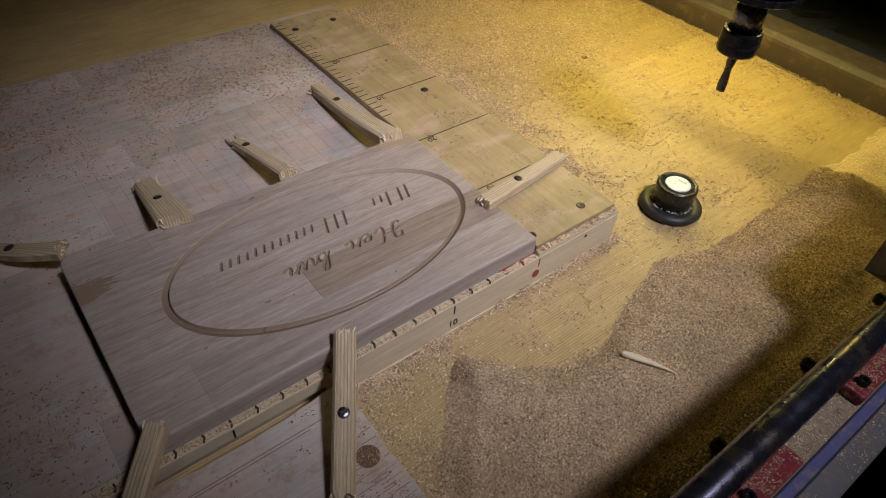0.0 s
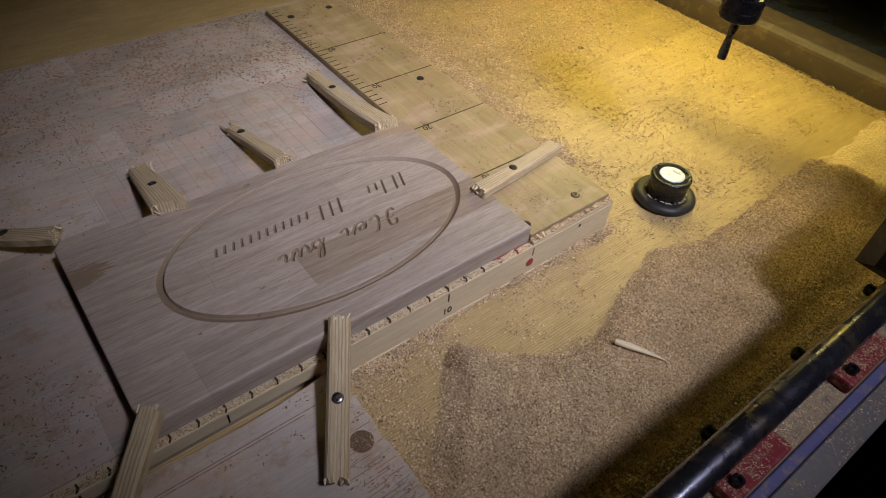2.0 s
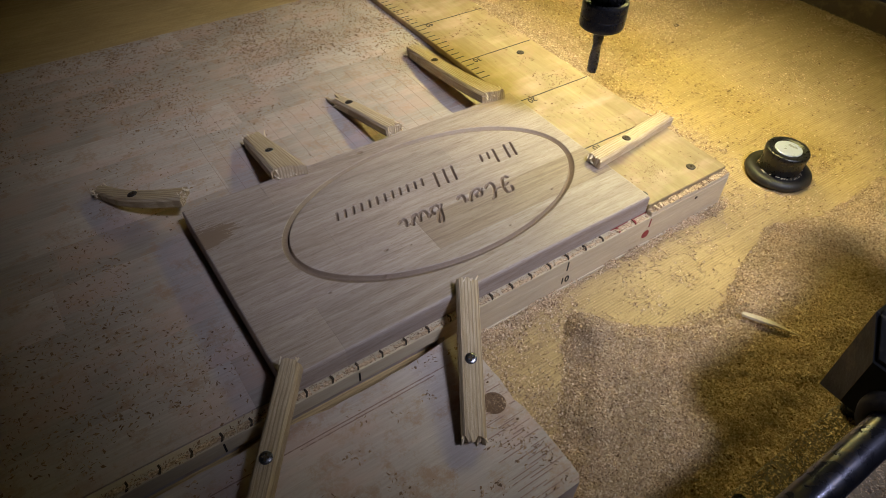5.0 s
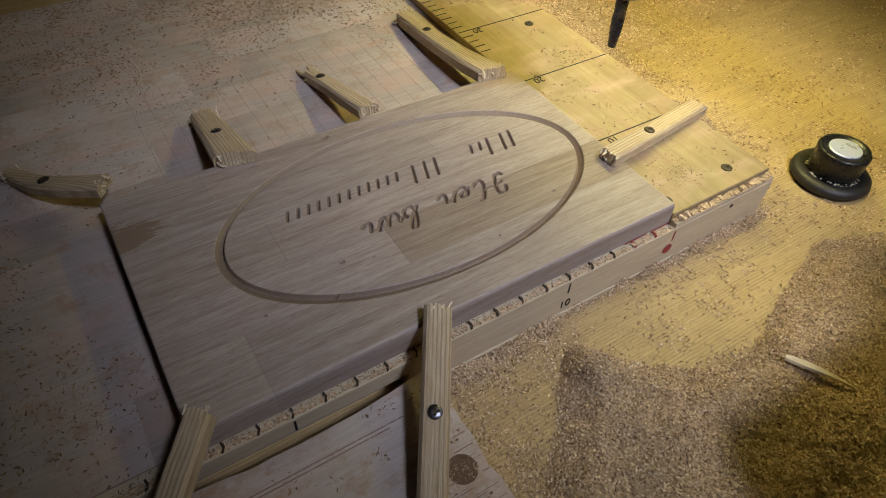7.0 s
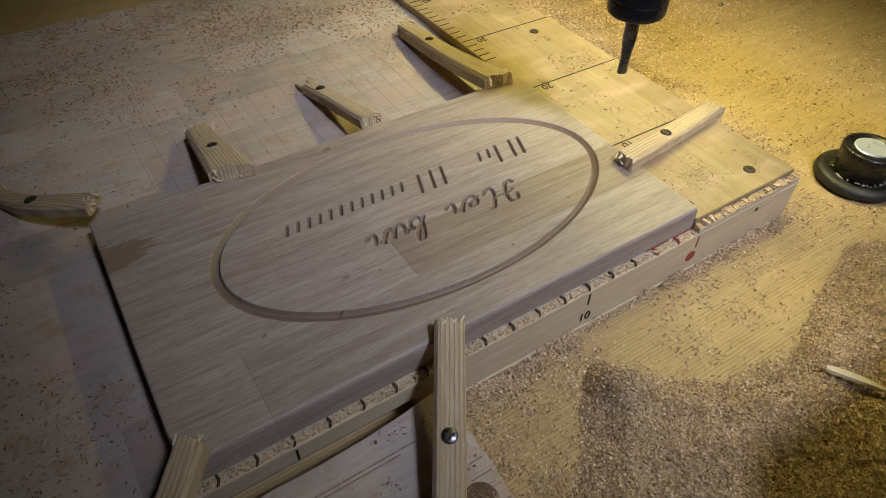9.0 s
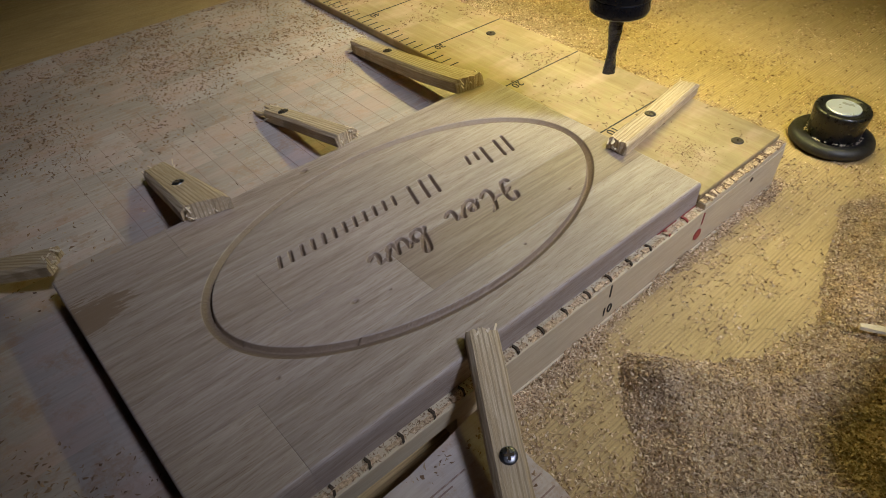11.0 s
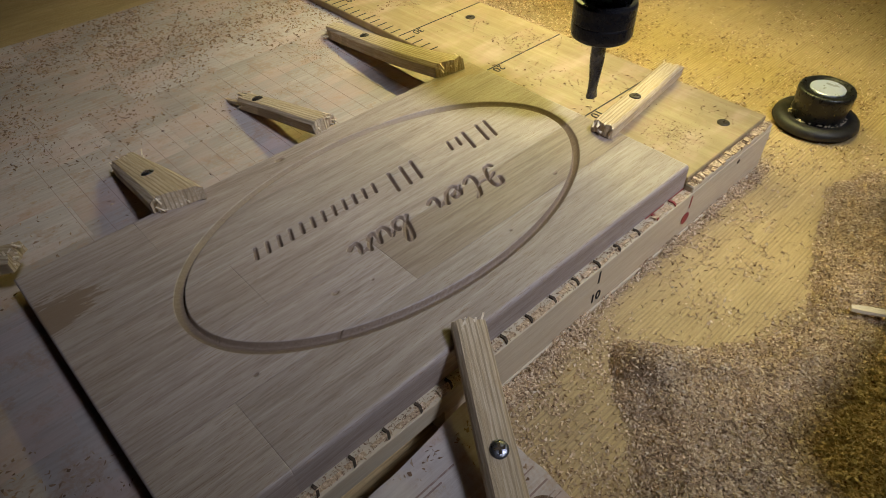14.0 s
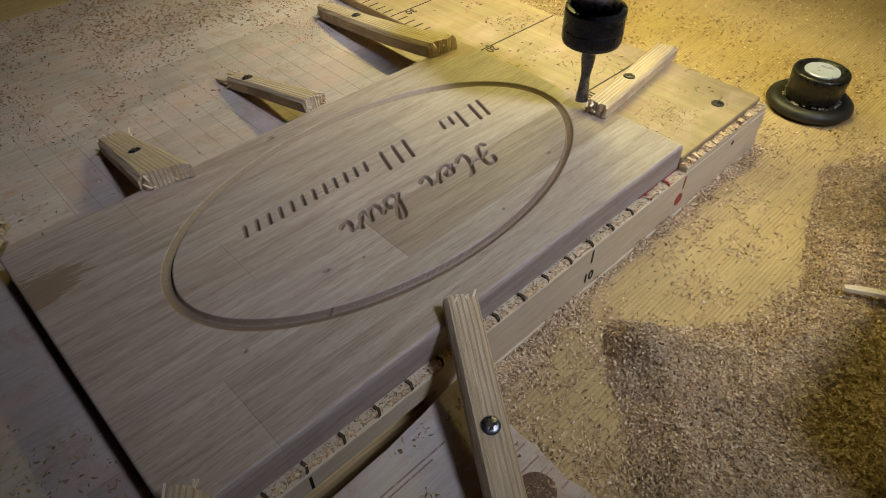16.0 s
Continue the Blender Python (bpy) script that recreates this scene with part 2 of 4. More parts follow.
def join(*bms):
    out = bmesh.new()
    for b in bms:
        me = bpy.data.meshes.new("tmp")
        b.to_mesh(me)
        b.free()
        out.from_mesh(me)
        bpy.data.meshes.remove(me)
    return out


def turn(profile, n=40, axis="Z"):
    """A lathe shape from (radius, height) pairs, closed at the ends where the radius is 0."""
    bm = bmesh.new()
    rings = []
    for r, z in profile:
        if r < 1e-6:
            rings.append([bm.verts.new((0, 0, z))])
        else:
            rings.append([bm.verts.new((r * math.cos(2 * math.pi * i / n), r * math.sin(2 * math.pi * i / n), z)) for i in range(n)])
    for a, b in zip(rings, rings[1:]):
        for i in range(n):
            j = (i + 1) % n
            q = [a[i % len(a)], a[j % len(a)], b[j % len(b)], b[i % len(b)]]
            q = list(dict.fromkeys(q))
            if len(q) > 2:
                bm.faces.new(q)
    bmesh.ops.recalc_face_normals(bm, faces=bm.faces[:])
    if axis == "X":
        bmesh.ops.rotate(bm, verts=bm.verts[:], matrix=Matrix.Rotation(math.pi / 2, 3, "Y"))
    return bm


def moved(bm, m):
    bm.transform(m)
    return bm


def writing(text, size, m, depth=0.0002):
    cu = bpy.data.curves.new("writing", "FONT")
    cu.body, cu.size, cu.extrude, cu.align_x = text, size, depth, "CENTER"
    ob = bpy.data.objects.new("writing", cu)
    scene.collection.objects.link(ob)
    me = bpy.data.meshes.new_from_object(ob.evaluated_get(bpy.context.evaluated_depsgraph_get()))
    bpy.data.objects.remove(ob)
    bm = bmesh.new()
    bm.from_mesh(me)
    bpy.data.meshes.remove(me)
    return moved(bm, m)


def empty(name, label, category, m=None, group="", kind=""):
    ob = new(name)
    ob.empty_display_size = 0.02
    if m is not None:
        ob.matrix_basis = m
    return tagged(ob, label, category, group, kind)


def smooth(t):
    t = np.clip(t, 0, 1)
    return t * t * (3 - 2 * t)


# ---- the room ----
def room():
    for name, b in (("floor", (-2.2, 2.4, -2.2, 2.6, -0.95, -0.90)), ("ceiling", (-2.2, 2.4, -2.2, 2.6, 1.6, 1.65))):
        tagged(part(name, box(*b), FLOOR if name == "floor" else WALL), "dim workshop " + name + " in plain grey", name, kind="structure")
    for name, b in (("wall_north", (-2.2, 2.4, 2.6, 2.7, -0.95, 1.65)), ("wall_south", (-2.2, 2.4, -2.3, -2.2, -0.95, 1.65)),
                    ("wall_east", (2.4, 2.5, -2.3, 2.7, -0.95, 1.65)), ("wall_west", (-2.3, -2.2, -2.3, 2.7, -0.95, 1.65))):
        tagged(part(name, box(*b), WALL), "dim plain workshop wall", "wall", kind="structure")


room()


# ---- the machine bed ----
TABLE_END = 0.605


def bed():
    table = empty("machine_bed", "pine plank machine bed strewn with sawdust", "table", kind="structure")
    rnd = random.Random(3)
    y = -0.215
    while y < 1.25:
        w = rnd.choice((0.095, 0.11, 0.125))
        part("plank", box(-1.3, TABLE_END + rnd.uniform(-0.003, 0.003), y, y + w - 0.00008, -0.03, rnd.uniform(-0.0001, 0.0)), PINE_TABLE, table)
        y += w
    for x, y in ((0.374, 0.289), (0.42, 0.52)):
        part("screw_hole", moved(turn([(0, 0.0004), (0.0042, 0.0004), (0.0048, 0.0001)], 16), Matrix.Translation((x, y, 0))), HOLE_DARK, table)
    beam = empty("frame_beam", "dusty brown steel beam closing the machine bed", "beam")
    part("beam_body", box(TABLE_END + 0.004, TABLE_END + 0.07, -0.6, 1.3, -0.06, 0.040, 0.012, 4), BROWN_BEAM, beam)
    shelf = empty("side_shelf", "dark blue mesh mat on a low side shelf", "shelf")
    part("mat", box(TABLE_END + 0.078, TABLE_END + 0.22, -0.6, 1.0, -0.10, -0.010, 0.004), MESH_BLUE, shelf)
    me = None
    for i in range(40):
        for j in range(5):
            m = Matrix.Translation((TABLE_END + 0.104 + j * 0.026, -0.10 + i * 0.016, -0.0095))
            if me is None:
                o = part("rib", box(-0.010, 0.010, -0.0022, 0.0022, 0, 0.0007), MESH_BLUE, shelf)
                o.matrix_basis = m
                me = o.data
            else:
                share("rib", me, shelf, m)
    part("shelf_board", box(TABLE_END + 0.221, 1.6, -1.0, 1.2, -0.16, -0.044, 0.004), GREY_JUNK, shelf)


bed()


def clutter():
    rnd = random.Random(8)
    for i in range(46):
        x, y = rnd.uniform(0.86, 1.35), rnd.uniform(-0.35, 0.75)
        a, b, h = rnd.uniform(0.02, 0.07), rnd.uniform(0.01, 0.03), rnd.uniform(0.008, 0.03)
        bm = box(-a, a, -b, b, 0, h, min(b, h) * 0.25)
        for v in bm.verts:
            v.co += Vector((rnd.uniform(-1, 1), rnd.uniform(-1, 1), 0)) * 0.004
        ob = part("scrap", bm, rnd.choice((GREY_JUNK, GREY_JUNK, MESH_BLUE, BROWN_BEAM)))
        ob.matrix_basis = pose(x, y, -0.044, 0, 0, rnd.uniform(0, 180))
        tagged(ob, "dark offcut lying in the shadow beside the machine", "offcut", "scraps beside the machine")


clutter()


# ---- the glued panel with its ruler plate ----
TOP = 0.037
PLATE = 0.045


def panel():
    ob = empty("waste_board", "pale glued wooden work panel with sawdust and pencil grid", "board")
    rnd = random.Random(11)
    cache = {}
    y, row = 0.0115, 0
    while y < 0.555:
        w = 0.0455
        x = 0.1075 - (0.09 * row % 0.23)
        x1 = 0.1075
        while x1 > -1.05:
            ln = 0.1075 - x if (x1 == 0.1075 and x < 0.1) else rnd.choice((0.19, 0.24, 0.29))
            x0 = x1 - ln
            key = (round(ln, 4),)
            m = Matrix.Translation((x0, y, rnd.uniform(-0.00012, 0)))
            if key not in cache:
                o = part("stave", box(0, ln - 0.00004, 0, w - 0.00004, 0.0005, TOP), BOARD, ob)
                o.matrix_basis = m
                cache[key] = o.data
            else:
                share("stave", cache[key], ob, m)
            x1 = x0
        y += w
        row += 1
    # the front edge, with a lip that the cutter has nibbled
    # Lower strip stops early, leaving an added hollow that darkens the crack.
    edge = join(box(-1.05, 0.1075, 0.0, 0.0112, 0.0225, TOP - 0.001, 0.0004), box(-0.2260, 0.1075, 0.0002, 0.0112, 0.0005, 0.0224))
    part("bottom_sheet", box(-0.2150, 0.1086, -0.0014, 0.0000, 0.0005, 0.0034, 0.0004), EDGE_WOOD, ob)
    edge = join(edge, box(-0.0015, 0.1072, 0.0003, 0.0064, TOP - 0.001, TOP + 0.0040, 0.0006))
    part("front_edge", edge, EDGE_WOOD, ob, "pale pine edge strip, its rim chewed by the cutter")
    bm = bmesh.new()
    x = -0.62
    while x < 0.105:
        ln = rnd.uniform(0.004, 0.013)
        b = box(x, x + ln, 0.0006 + rnd.uniform(0, 0.002), 0.0030 + rnd.uniform(0, 0.003), TOP - 0.0012, TOP + rnd.uniform(-0.0008, 0.0005))
        for v in b.verts:
            v.co += Vector((rnd.uniform(-1, 1) * 0.0012, rnd.uniform(-1, 1) * 0.0006, rnd.uniform(-1, 1) * 0.0004))
        bm = join(bm, b)
        x += ln + rnd.uniform(0.0, 0.004)
    for e in range(44):
        x = -0.001 + 0.0024 * e
        b = box(x, x + rnd.uniform(0.002, 0.006), 0.0002 + rnd.uniform(0, 0.0015), 0.0035 + rnd.uniform(0, 0.0028), TOP + 0.0034, TOP + 0.0042 + rnd.uniform(0, 0.0012))
        for v in b.verts:
            v.co += Vector((rnd.uniform(-1, 1) * 0.0010, rnd.uniform(-1, 1) * 0.0006, rnd.uniform(-1, 1) * 0.0005))
        bm = join(bm, b)
    tagged(part("torn_rim", bm, DUST_BED, ob), kind="stuff")
    # pencil lines ruled towards the back
    for i in range(21):
        x = -0.305 + i * 0.0145
        part("pencil_line", box(x, x + 0.0003, 0.212, 0.37 + 0.03 * math.sin(i * 1.7), TOP + 0.0001, TOP + 0.00018), PENCIL, ob)
    # ticks and figures on the front face
    for i in range(-1, 32):
        x = -0.02 * i
        red = -1 <= i <= 2
        if i % 5 == 0:
            part("tick", box(x - 0.0007, x + 0.0007, -0.0003, 0.002, TOP - 0.0135, TOP - 0.0035), RED_INK if red else INK, ob)
        bm = bmesh.new()
        ring = [(0.0, 0.0), (0.0016, 0.0004), (0.0030, 0.0032), (0.0022, 0.0066), (0.0010, 0.0060), (0.0014, 0.0032)]
        vs = [bm.verts.new((x - 0.001 + a, 0.0004 + b, TOP - 0.0009)) for a, b in ring] + [bm.verts.new((x - 0.001 + a, 0.0004 + b, TOP + 0.0004)) for a, b in ring]
        bm.faces.new(vs[:6][::-1])
        bm.faces.new(vs[6:])
        for k in range(6):
            bm.faces.new([vs[k], vs[(k + 1) % 6], vs[6 + (k + 1) % 6], vs[6 + k]])
        part("notch", bm, RED_INK if red else HOLE_DARK, ob)
    for x0, x1 in ((-0.045, -0.024), (-0.019, -0.001)):
        part("red_smear", box(x0, x1, 0.0068, 0.0105, TOP - 0.001, TOP - 0.0002), RED_INK, ob)
    part("figure", writing("10", 0.0105, pose(-0.1005, -0.0002, 0.0085, 90, 0, 0)), INK, ob)
    part("nail_hole", moved(turn([(0, 0), (0.0018, 0), (0.0018, 0.0003), (0, 0.0003)], 12), pose(0.062, 0.0, 0.030, 90, 0, 0)), HOLE_DARK, ob)
    part("red_dot", moved(turn([(0, 0), (0.0046, 0), (0.0046, 0.0003), (0, 0.0003)], 20), pose(-0.002, 0.0, 0.0155, 90, 0, 0)), RED_INK, ob)
    return ob


def ruler_plate():
    ob = empty("ruler_plate", "yellowish plywood ruler plate with black lines and numbers", "ruler", pose(0, 0, TOP))
    part("plate", box(0.0, 0.107, 0.0066, 0.535, 0.0002, PLATE - TOP, 0.0007), PLYWOOD, ob)
    z = PLATE - TOP
    for i in range(1, 5):
        y = 0.1 * i
        part("line", box(0.0015, 0.1055, y - 0.0006, y + 0.0006, z - 0.0003, z + 0.0002), INK, ob)
        part("figure", writing(str(i * 10), 0.0105, pose(0.021, y - 0.0015, z + 0.0001, 0, 0, 180)), INK, ob)
    for i in range(26, 53):
        if i % 10:
            part("tick", box(0.0008, 0.0125 if i % 5 else 0.016, 0.01 * i - 0.0006, 0.01 * i + 0.0006, z - 0.0003, z + 0.0002), INK, ob)
    for x, y in ((0.076, 0.024), (0.006, 0.020), (0.075, 0.282), (0.078, 0.50), (0.02, 0.50)):
        s = turn([(0, z - 0.001), (0.0046, z - 0.001), (0.0046, z + 0.0004), (0.0038, z + 0.0009), (0.0012, z + 0.0009), (0, z - 0.0004)], 18)
        part("screw", moved(s, Matrix.Translation((x, y, 0))), DARK_SCREW, ob)
    return ob


panel()
ruler_plate()


def front_board():
    ob = empty("front_board", "pale wooden offcut board with a plugged round hole", "board")
    bm = bmesh.new()
    n = 60
    top, rnd = 0.029, random.Random(5)
    pts = [(-0.98, -0.146), (-0.222, -0.146), (-0.2185, -0.142)]
    for i in range(1, 14):
        pts.append((-0.218 + rnd.uniform(-0.0012, 0.0012), -0.142 + i * 0.0095))
    for i in range(n + 1):
        x = -0.216 - 0.764 * i / n
        gap = 0.0084 + 0.0036 * math.exp(-((x + 0.300) / 0.045) ** 2) - 0.002 * math.exp(-((x + 0.216) / 0.02) ** 2) + 0.0008 * math.sin(x * 90) + rnd.uniform(-0.0006, 0.0006)
        pts.append((x, -gap))
    vs = [bm.verts.new((x, y, top)) for x, y in pts]
    f = bm.faces.new(vs)
    r = bmesh.ops.extrude_face_region(bm, geom=[f])
    for v in r["geom"]:
        if isinstance(v, bmesh.types.BMVert):
            v.co.z = 0.0005
    bmesh.ops.recalc_face_normals(bm, faces=bm.faces[:])
    part("board", bm, BOARD, ob)
    # Raised dark disc stands in for the shade of the recessed hole.
    part("plug", moved(turn([(0, 0.0292), (0.005, 0.0294), (0.0078, 0.0292), (0.0088, 0.0291)], 22), Matrix.Translation((-0.2329, -0.0702, 0))), PLUG, ob, "round dusty hole, its shade painted as a dark disc")
    # Scored grooves drawn as thin dark boxes, their shade put in the colour.
    for y, x0, x1 in ((-0.0265, -0.42, -0.245), (-0.0290, -0.36, -0.255)):
        part("score_line", box(x0, x1, y, y + 0.0008, 0.0288, 0.0292), PENCIL, ob)
    # saw marks fraying the board's end, their groove shade drawn as dark boxes
    marks = bmesh.new()
    for k in range(34):
        y = -0.052 - 0.0028 * k + rnd.uniform(-0.0008, 0.0008)
        ln = rnd.uniform(0.006, 0.030) * (1 if y < -0.085 else 0.6)
        x1 = -0.2195 - (rnd.uniform(0.0, 0.02) if k % 3 else 0.0)
        marks = join(marks, box(x1 - ln, x1, y, y + rnd.uniform(0.0004, 0.0009), 0.0287, 0.0292))
    tagged(part("frayed_grain", marks, PENCIL, ob), kind="stuff")


front_board()


# ---- the carved sign ----
SX0, SX1, SY0, SY1, STH = -0.352, -0.002, 0.007, 0.207, 0.019


def strokes():
    """Script strokes of the carved words, in the sign's own plane: reading runs to -x, letters stand towards -y."""
    glyph = {
        "H": (0.98, [[(0.00, 0.72), (0.03, 0.90), (0.14, 1.0), (0.24, 0.92), (0.24, 0.62), (0.17, 0.28), (0.08, 0.05), (-0.04, 0.02), (-0.08, 0.12)],
                     [(0.78, 0.98), (0.66, 0.88), (0.55, 0.55), (0.48, 0.20), (0.52, 0.02), (0.64, 0.05), (0.74, 0.18)],
                     [(0.02, 0.44), (0.20, 0.54), (0.40, 0.50), (0.58, 0.56)]]),
        "e": (0.40, [[(-0.06, 0.14), (0.12, 0.24), (0.24, 0.36), (0.20, 0.49), (0.08, 0.46), (0.01, 0.26), (0.06, 0.05), (0.18, 0.02), (0.32, 0.14)]]),
        "r": (0.44, [[(-0.06, 0.14), (0.06, 0.40), (0.08, 0.54), (0.13, 0.44), (0.26, 0.46), (0.22, 0.22), (0.23, 0.05), (0.32, 0.03), (0.42, 0.14)]]),
        "b": (0.46, [[(-0.06, 0.10), (0.12, 0.46), (0.26, 0.86), (0.24, 1.02), (0.14, 0.94), (0.05, 0.50), (0.03, 0.14), (0.12, 0.01), (0.26, 0.08), (0.30, 0.28), (0.26, 0.44), (0.40, 0.42)]]),
        "u": (0.50, [[(-0.05, 0.36), (0.04, 0.50), (0.02, 0.18), (0.08, 0.02), (0.20, 0.08), (0.31, 0.50), (0.28, 0.16), (0.34, 0.02), (0.46, 0.14)]]),
    }
    out, h, wide = [], 0.0195, 1.72
    for word, x, y in (("Her", -0.095, 0.0985), ("bur", -0.166, 0.0995)):
        u = 0.0
        for ch in word:
            adv, lines = glyph[ch]
            for ln in lines:
                out.append(([(x - (u + a * wide * 0.92 + 0.16 * b) * h, y - b * h) for a, b in ln], 0.00105))
            u += adv * wide * 0.86
    # second line: plain slanted bars
    tall = [-0.058, -0.066, -0.079, -0.127, -0.136, -0.146]
    low = [-0.0865, -0.0945] + [-0.1600 - 0.0077 * i for i in range(12)]
    y = 0.1365
    for x in tall:
        out.append(([(x, y), (x - 0.0060, y - 0.0175)], 0.00088))
    for x in low:
        out.append(([(x, y - 0.0010), (x - 0.0032, y - 0.0090)], 0.00080))
    return out


def carved_sign():
    step = 0.0006
    nx, ny = int((SX1 - SX0) / step) + 1, int((SY1 - SY0) / step) + 1
    xs, ys = np.linspace(SX0, SX1, nx), np.linspace(SY0, SY1, ny)
    X, Y = np.meshgrid(xs, ys)
    Z = np.zeros_like(X)
    rng = np.random.RandomState(4)
    # oval groove with a rounded floor
    cx, cy, a, b = -0.1585, 0.1100, 0.1398, 0.0772
    dx, dy = (X - cx) / a, (Y - cy) / b
    rr = np.sqrt(dx * dx + dy * dy)
    grad = np.sqrt((dx / a) ** 2 + (dy / b) ** 2) / np.maximum(rr, 1e-6)
    d = (rr - 1) / np.maximum(grad, 1e-6)
    ang = np.arctan2(dy, dx)
    half = 0.0023 + 0.0013 * (0.5 + 0.5 * np.cos(2 * (ang - 0.65))) + 0.0001 * np.sin(ang * 9)
    depth = 0.0048 - 0.0018 * np.exp(-((ang - 2.1) / 0.7) ** 2)
    q = np.where(np.abs(d) < half, (half - d) / (2 * half), 0.0)
    Z -= depth * np.clip(q, 0, 1) ** 0.75 * smooth((d + half) / 0.0009)
    # lettering
    for line, w in strokes():
        pts = np.array(line)
        if len(pts) > 2:
            t = np.linspace(0, len(pts) - 1, (len(pts) - 1) * 6 + 1)
            i = np.clip(t.astype(int), 0, len(pts) - 2)
            f = (t - i)[:, None]
            p0, p1, p2, p3 = pts[np.maximum(i - 1, 0)], pts[i], pts[i + 1], pts[np.minimum(i + 2, len(pts) - 1)]
            pts = 0.5 * (2 * p1 + (p2 - p0) * f + (2 * p0 - 5 * p1 + 4 * p2 - p3) * f ** 2 + (3 * p1 - p0 - 3 * p2 + p3) * f ** 3)
        x0, y0 = pts.min(0) - 0.003
        x1, y1 = pts.max(0) + 0.003
        ix = np.where((xs > x0) & (xs < x1))[0]
        iy = np.where((ys > y0) & (ys < y1))[0]
        sx, sy = X[np.ix_(iy, ix)], Y[np.ix_(iy, ix)]
        best = np.full(sx.shape, 9.0)
        for (ax, ay), (bx, by) in zip(pts[:-1], pts[1:]):
            ex, ey = bx - ax, by - ay
            tt = np.clip(((sx - ax) * ex + (sy - ay) * ey) / max(ex * ex + ey * ey, 1e-12), 0, 1)
            heavy = w * (1.25 if ey < -abs(ex) * 0.6 or ey > abs(ex) * 0.6 else 0.75)
            best = np.minimum(best, np.hypot(sx - ax - tt * ex, sy - ay - tt * ey) / heavy)
        sub = Z[np.ix_(iy, ix)]
        Z[np.ix_(iy, ix)] = np.minimum(sub, -0.0026 * np.clip(1.25 - best, 0, 1))
    # small pits, a nick below the words, worn edges
    for px, py, r in ((-0.232, 0.076, 0.0011), (-0.187, 0.199, 0.0016), (-0.29, 0.06, 0.0007), (-0.07, 0.062, 0.0007), (-0.13, 0.045, 0.0006), (-0.212, 0.07, 0.0005)):
        Z -= 0.0012 * np.exp(-(((X - px) / (r * 1.6)) ** 2 + ((Y - py) / r) ** 2))
    carved = np.clip(-Z * 1000, 0, 1)
    Z -= carved * np.abs(rng.normal(0, 0.00022, Z.shape))
    edge = np.minimum(np.minimum(X - SX0, SX1 - X), np.minimum(Y - SY0, SY1 - Y))
    Z -= 0.0008 * np.clip(1 - edge / 0.0012, 0, 1) ** 2
    front = np.clip(1 - (Y - SY0) / 0.0020, 0, 1)
    Z -= 0.0020 * (1 - np.sqrt(np.clip(1 - front ** 2, 0, 1)))
    top = np.stack([X - SX0, Y - SY0, Z + STH], -1)
    root = empty("carved_sign", "pale oak sign board with carved oval and script lettering", "sign", pose(SX0, SY0, TOP))
    cuts = ((0.007, 0.053, (-0.305,)), (0.053, 0.093, (-0.195,)), (0.093, 0.133, (-0.262,)), (0.133, 0.172, (-0.120,)), (0.172, 0.207, (-0.285,)))
    tones = ((1.08, 1.08, 1.06), (0.97, 0.97, 0.97), (1.05, 1.05, 1.06), (0.80, 0.75, 0.68), (1.0, 0.99, 0.97), (1.02, 1.01, 1.0), (0.96, 0.96, 0.95), (1.04, 1.03, 1.02), (0.93, 0.92, 0.92), (1.0, 0.98, 0.96))
    k = 0
    for y0, y1, joints in cuts:
        j0, j1 = int(round((y0 - SY0) / (SY1 - SY0) * (ny - 1))), int(round((y1 - SY0) / (SY1 - SY0) * (ny - 1)))
        stops = [SX0, *joints, SX1]
        for x0, x1 in zip(stops, stops[1:]):
            i0, i1 = int(round((x0 - SX0) / (SX1 - SX0) * (nx - 1))), int(round((x1 - SX0) / (SX1 - SX0) * (nx - 1)))
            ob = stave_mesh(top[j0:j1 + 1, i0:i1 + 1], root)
            ob.color = (*tones[k % len(tones)], 1)
            k += 1
    return root


def stave_mesh(grid, root):
    n, m = grid.shape[:2]
    pts = grid.reshape(-1, 3)
    idx = np.arange(n * m).reshape(n, m)
    quads = np.stack([idx[:-1, :-1], idx[:-1, 1:], idx[1:, 1:], idx[1:, :-1]], -1).reshape(-1, 4)
    rim = np.concatenate([idx[0, :], idx[1:, -1], idx[-1, -2::-1], idx[-2:0:-1, 0]])
    low = pts[rim].copy()
    low[:, 2] = 0.0002
    k = np.arange(len(rim))
    nxt = (k + 1) % len(rim)
    faces = np.concatenate([quads, np.stack([rim, len(pts) + k, len(pts) + nxt, rim[nxt]], -1)])
    verts = np.concatenate([pts, low])
    me = bpy.data.meshes.new("stave")
    me.vertices.add(len(verts))
    me.vertices.foreach_set("co", verts.ravel())
    me.loops.add(faces.size)
    me.loops.foreach_set("vertex_index", faces.ravel().astype(np.int32))
    me.polygons.add(len(faces))
    me.polygons.foreach_set("loop_start", np.arange(0, faces.size, 4, dtype=np.int32))
    me.polygons.foreach_set("use_smooth", np.arange(len(faces)) < len(quads))
    me.update(calc_edges=True)
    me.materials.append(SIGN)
    ob = new("stave", me)
    ob.parent = root
    return ob


carved_sign()


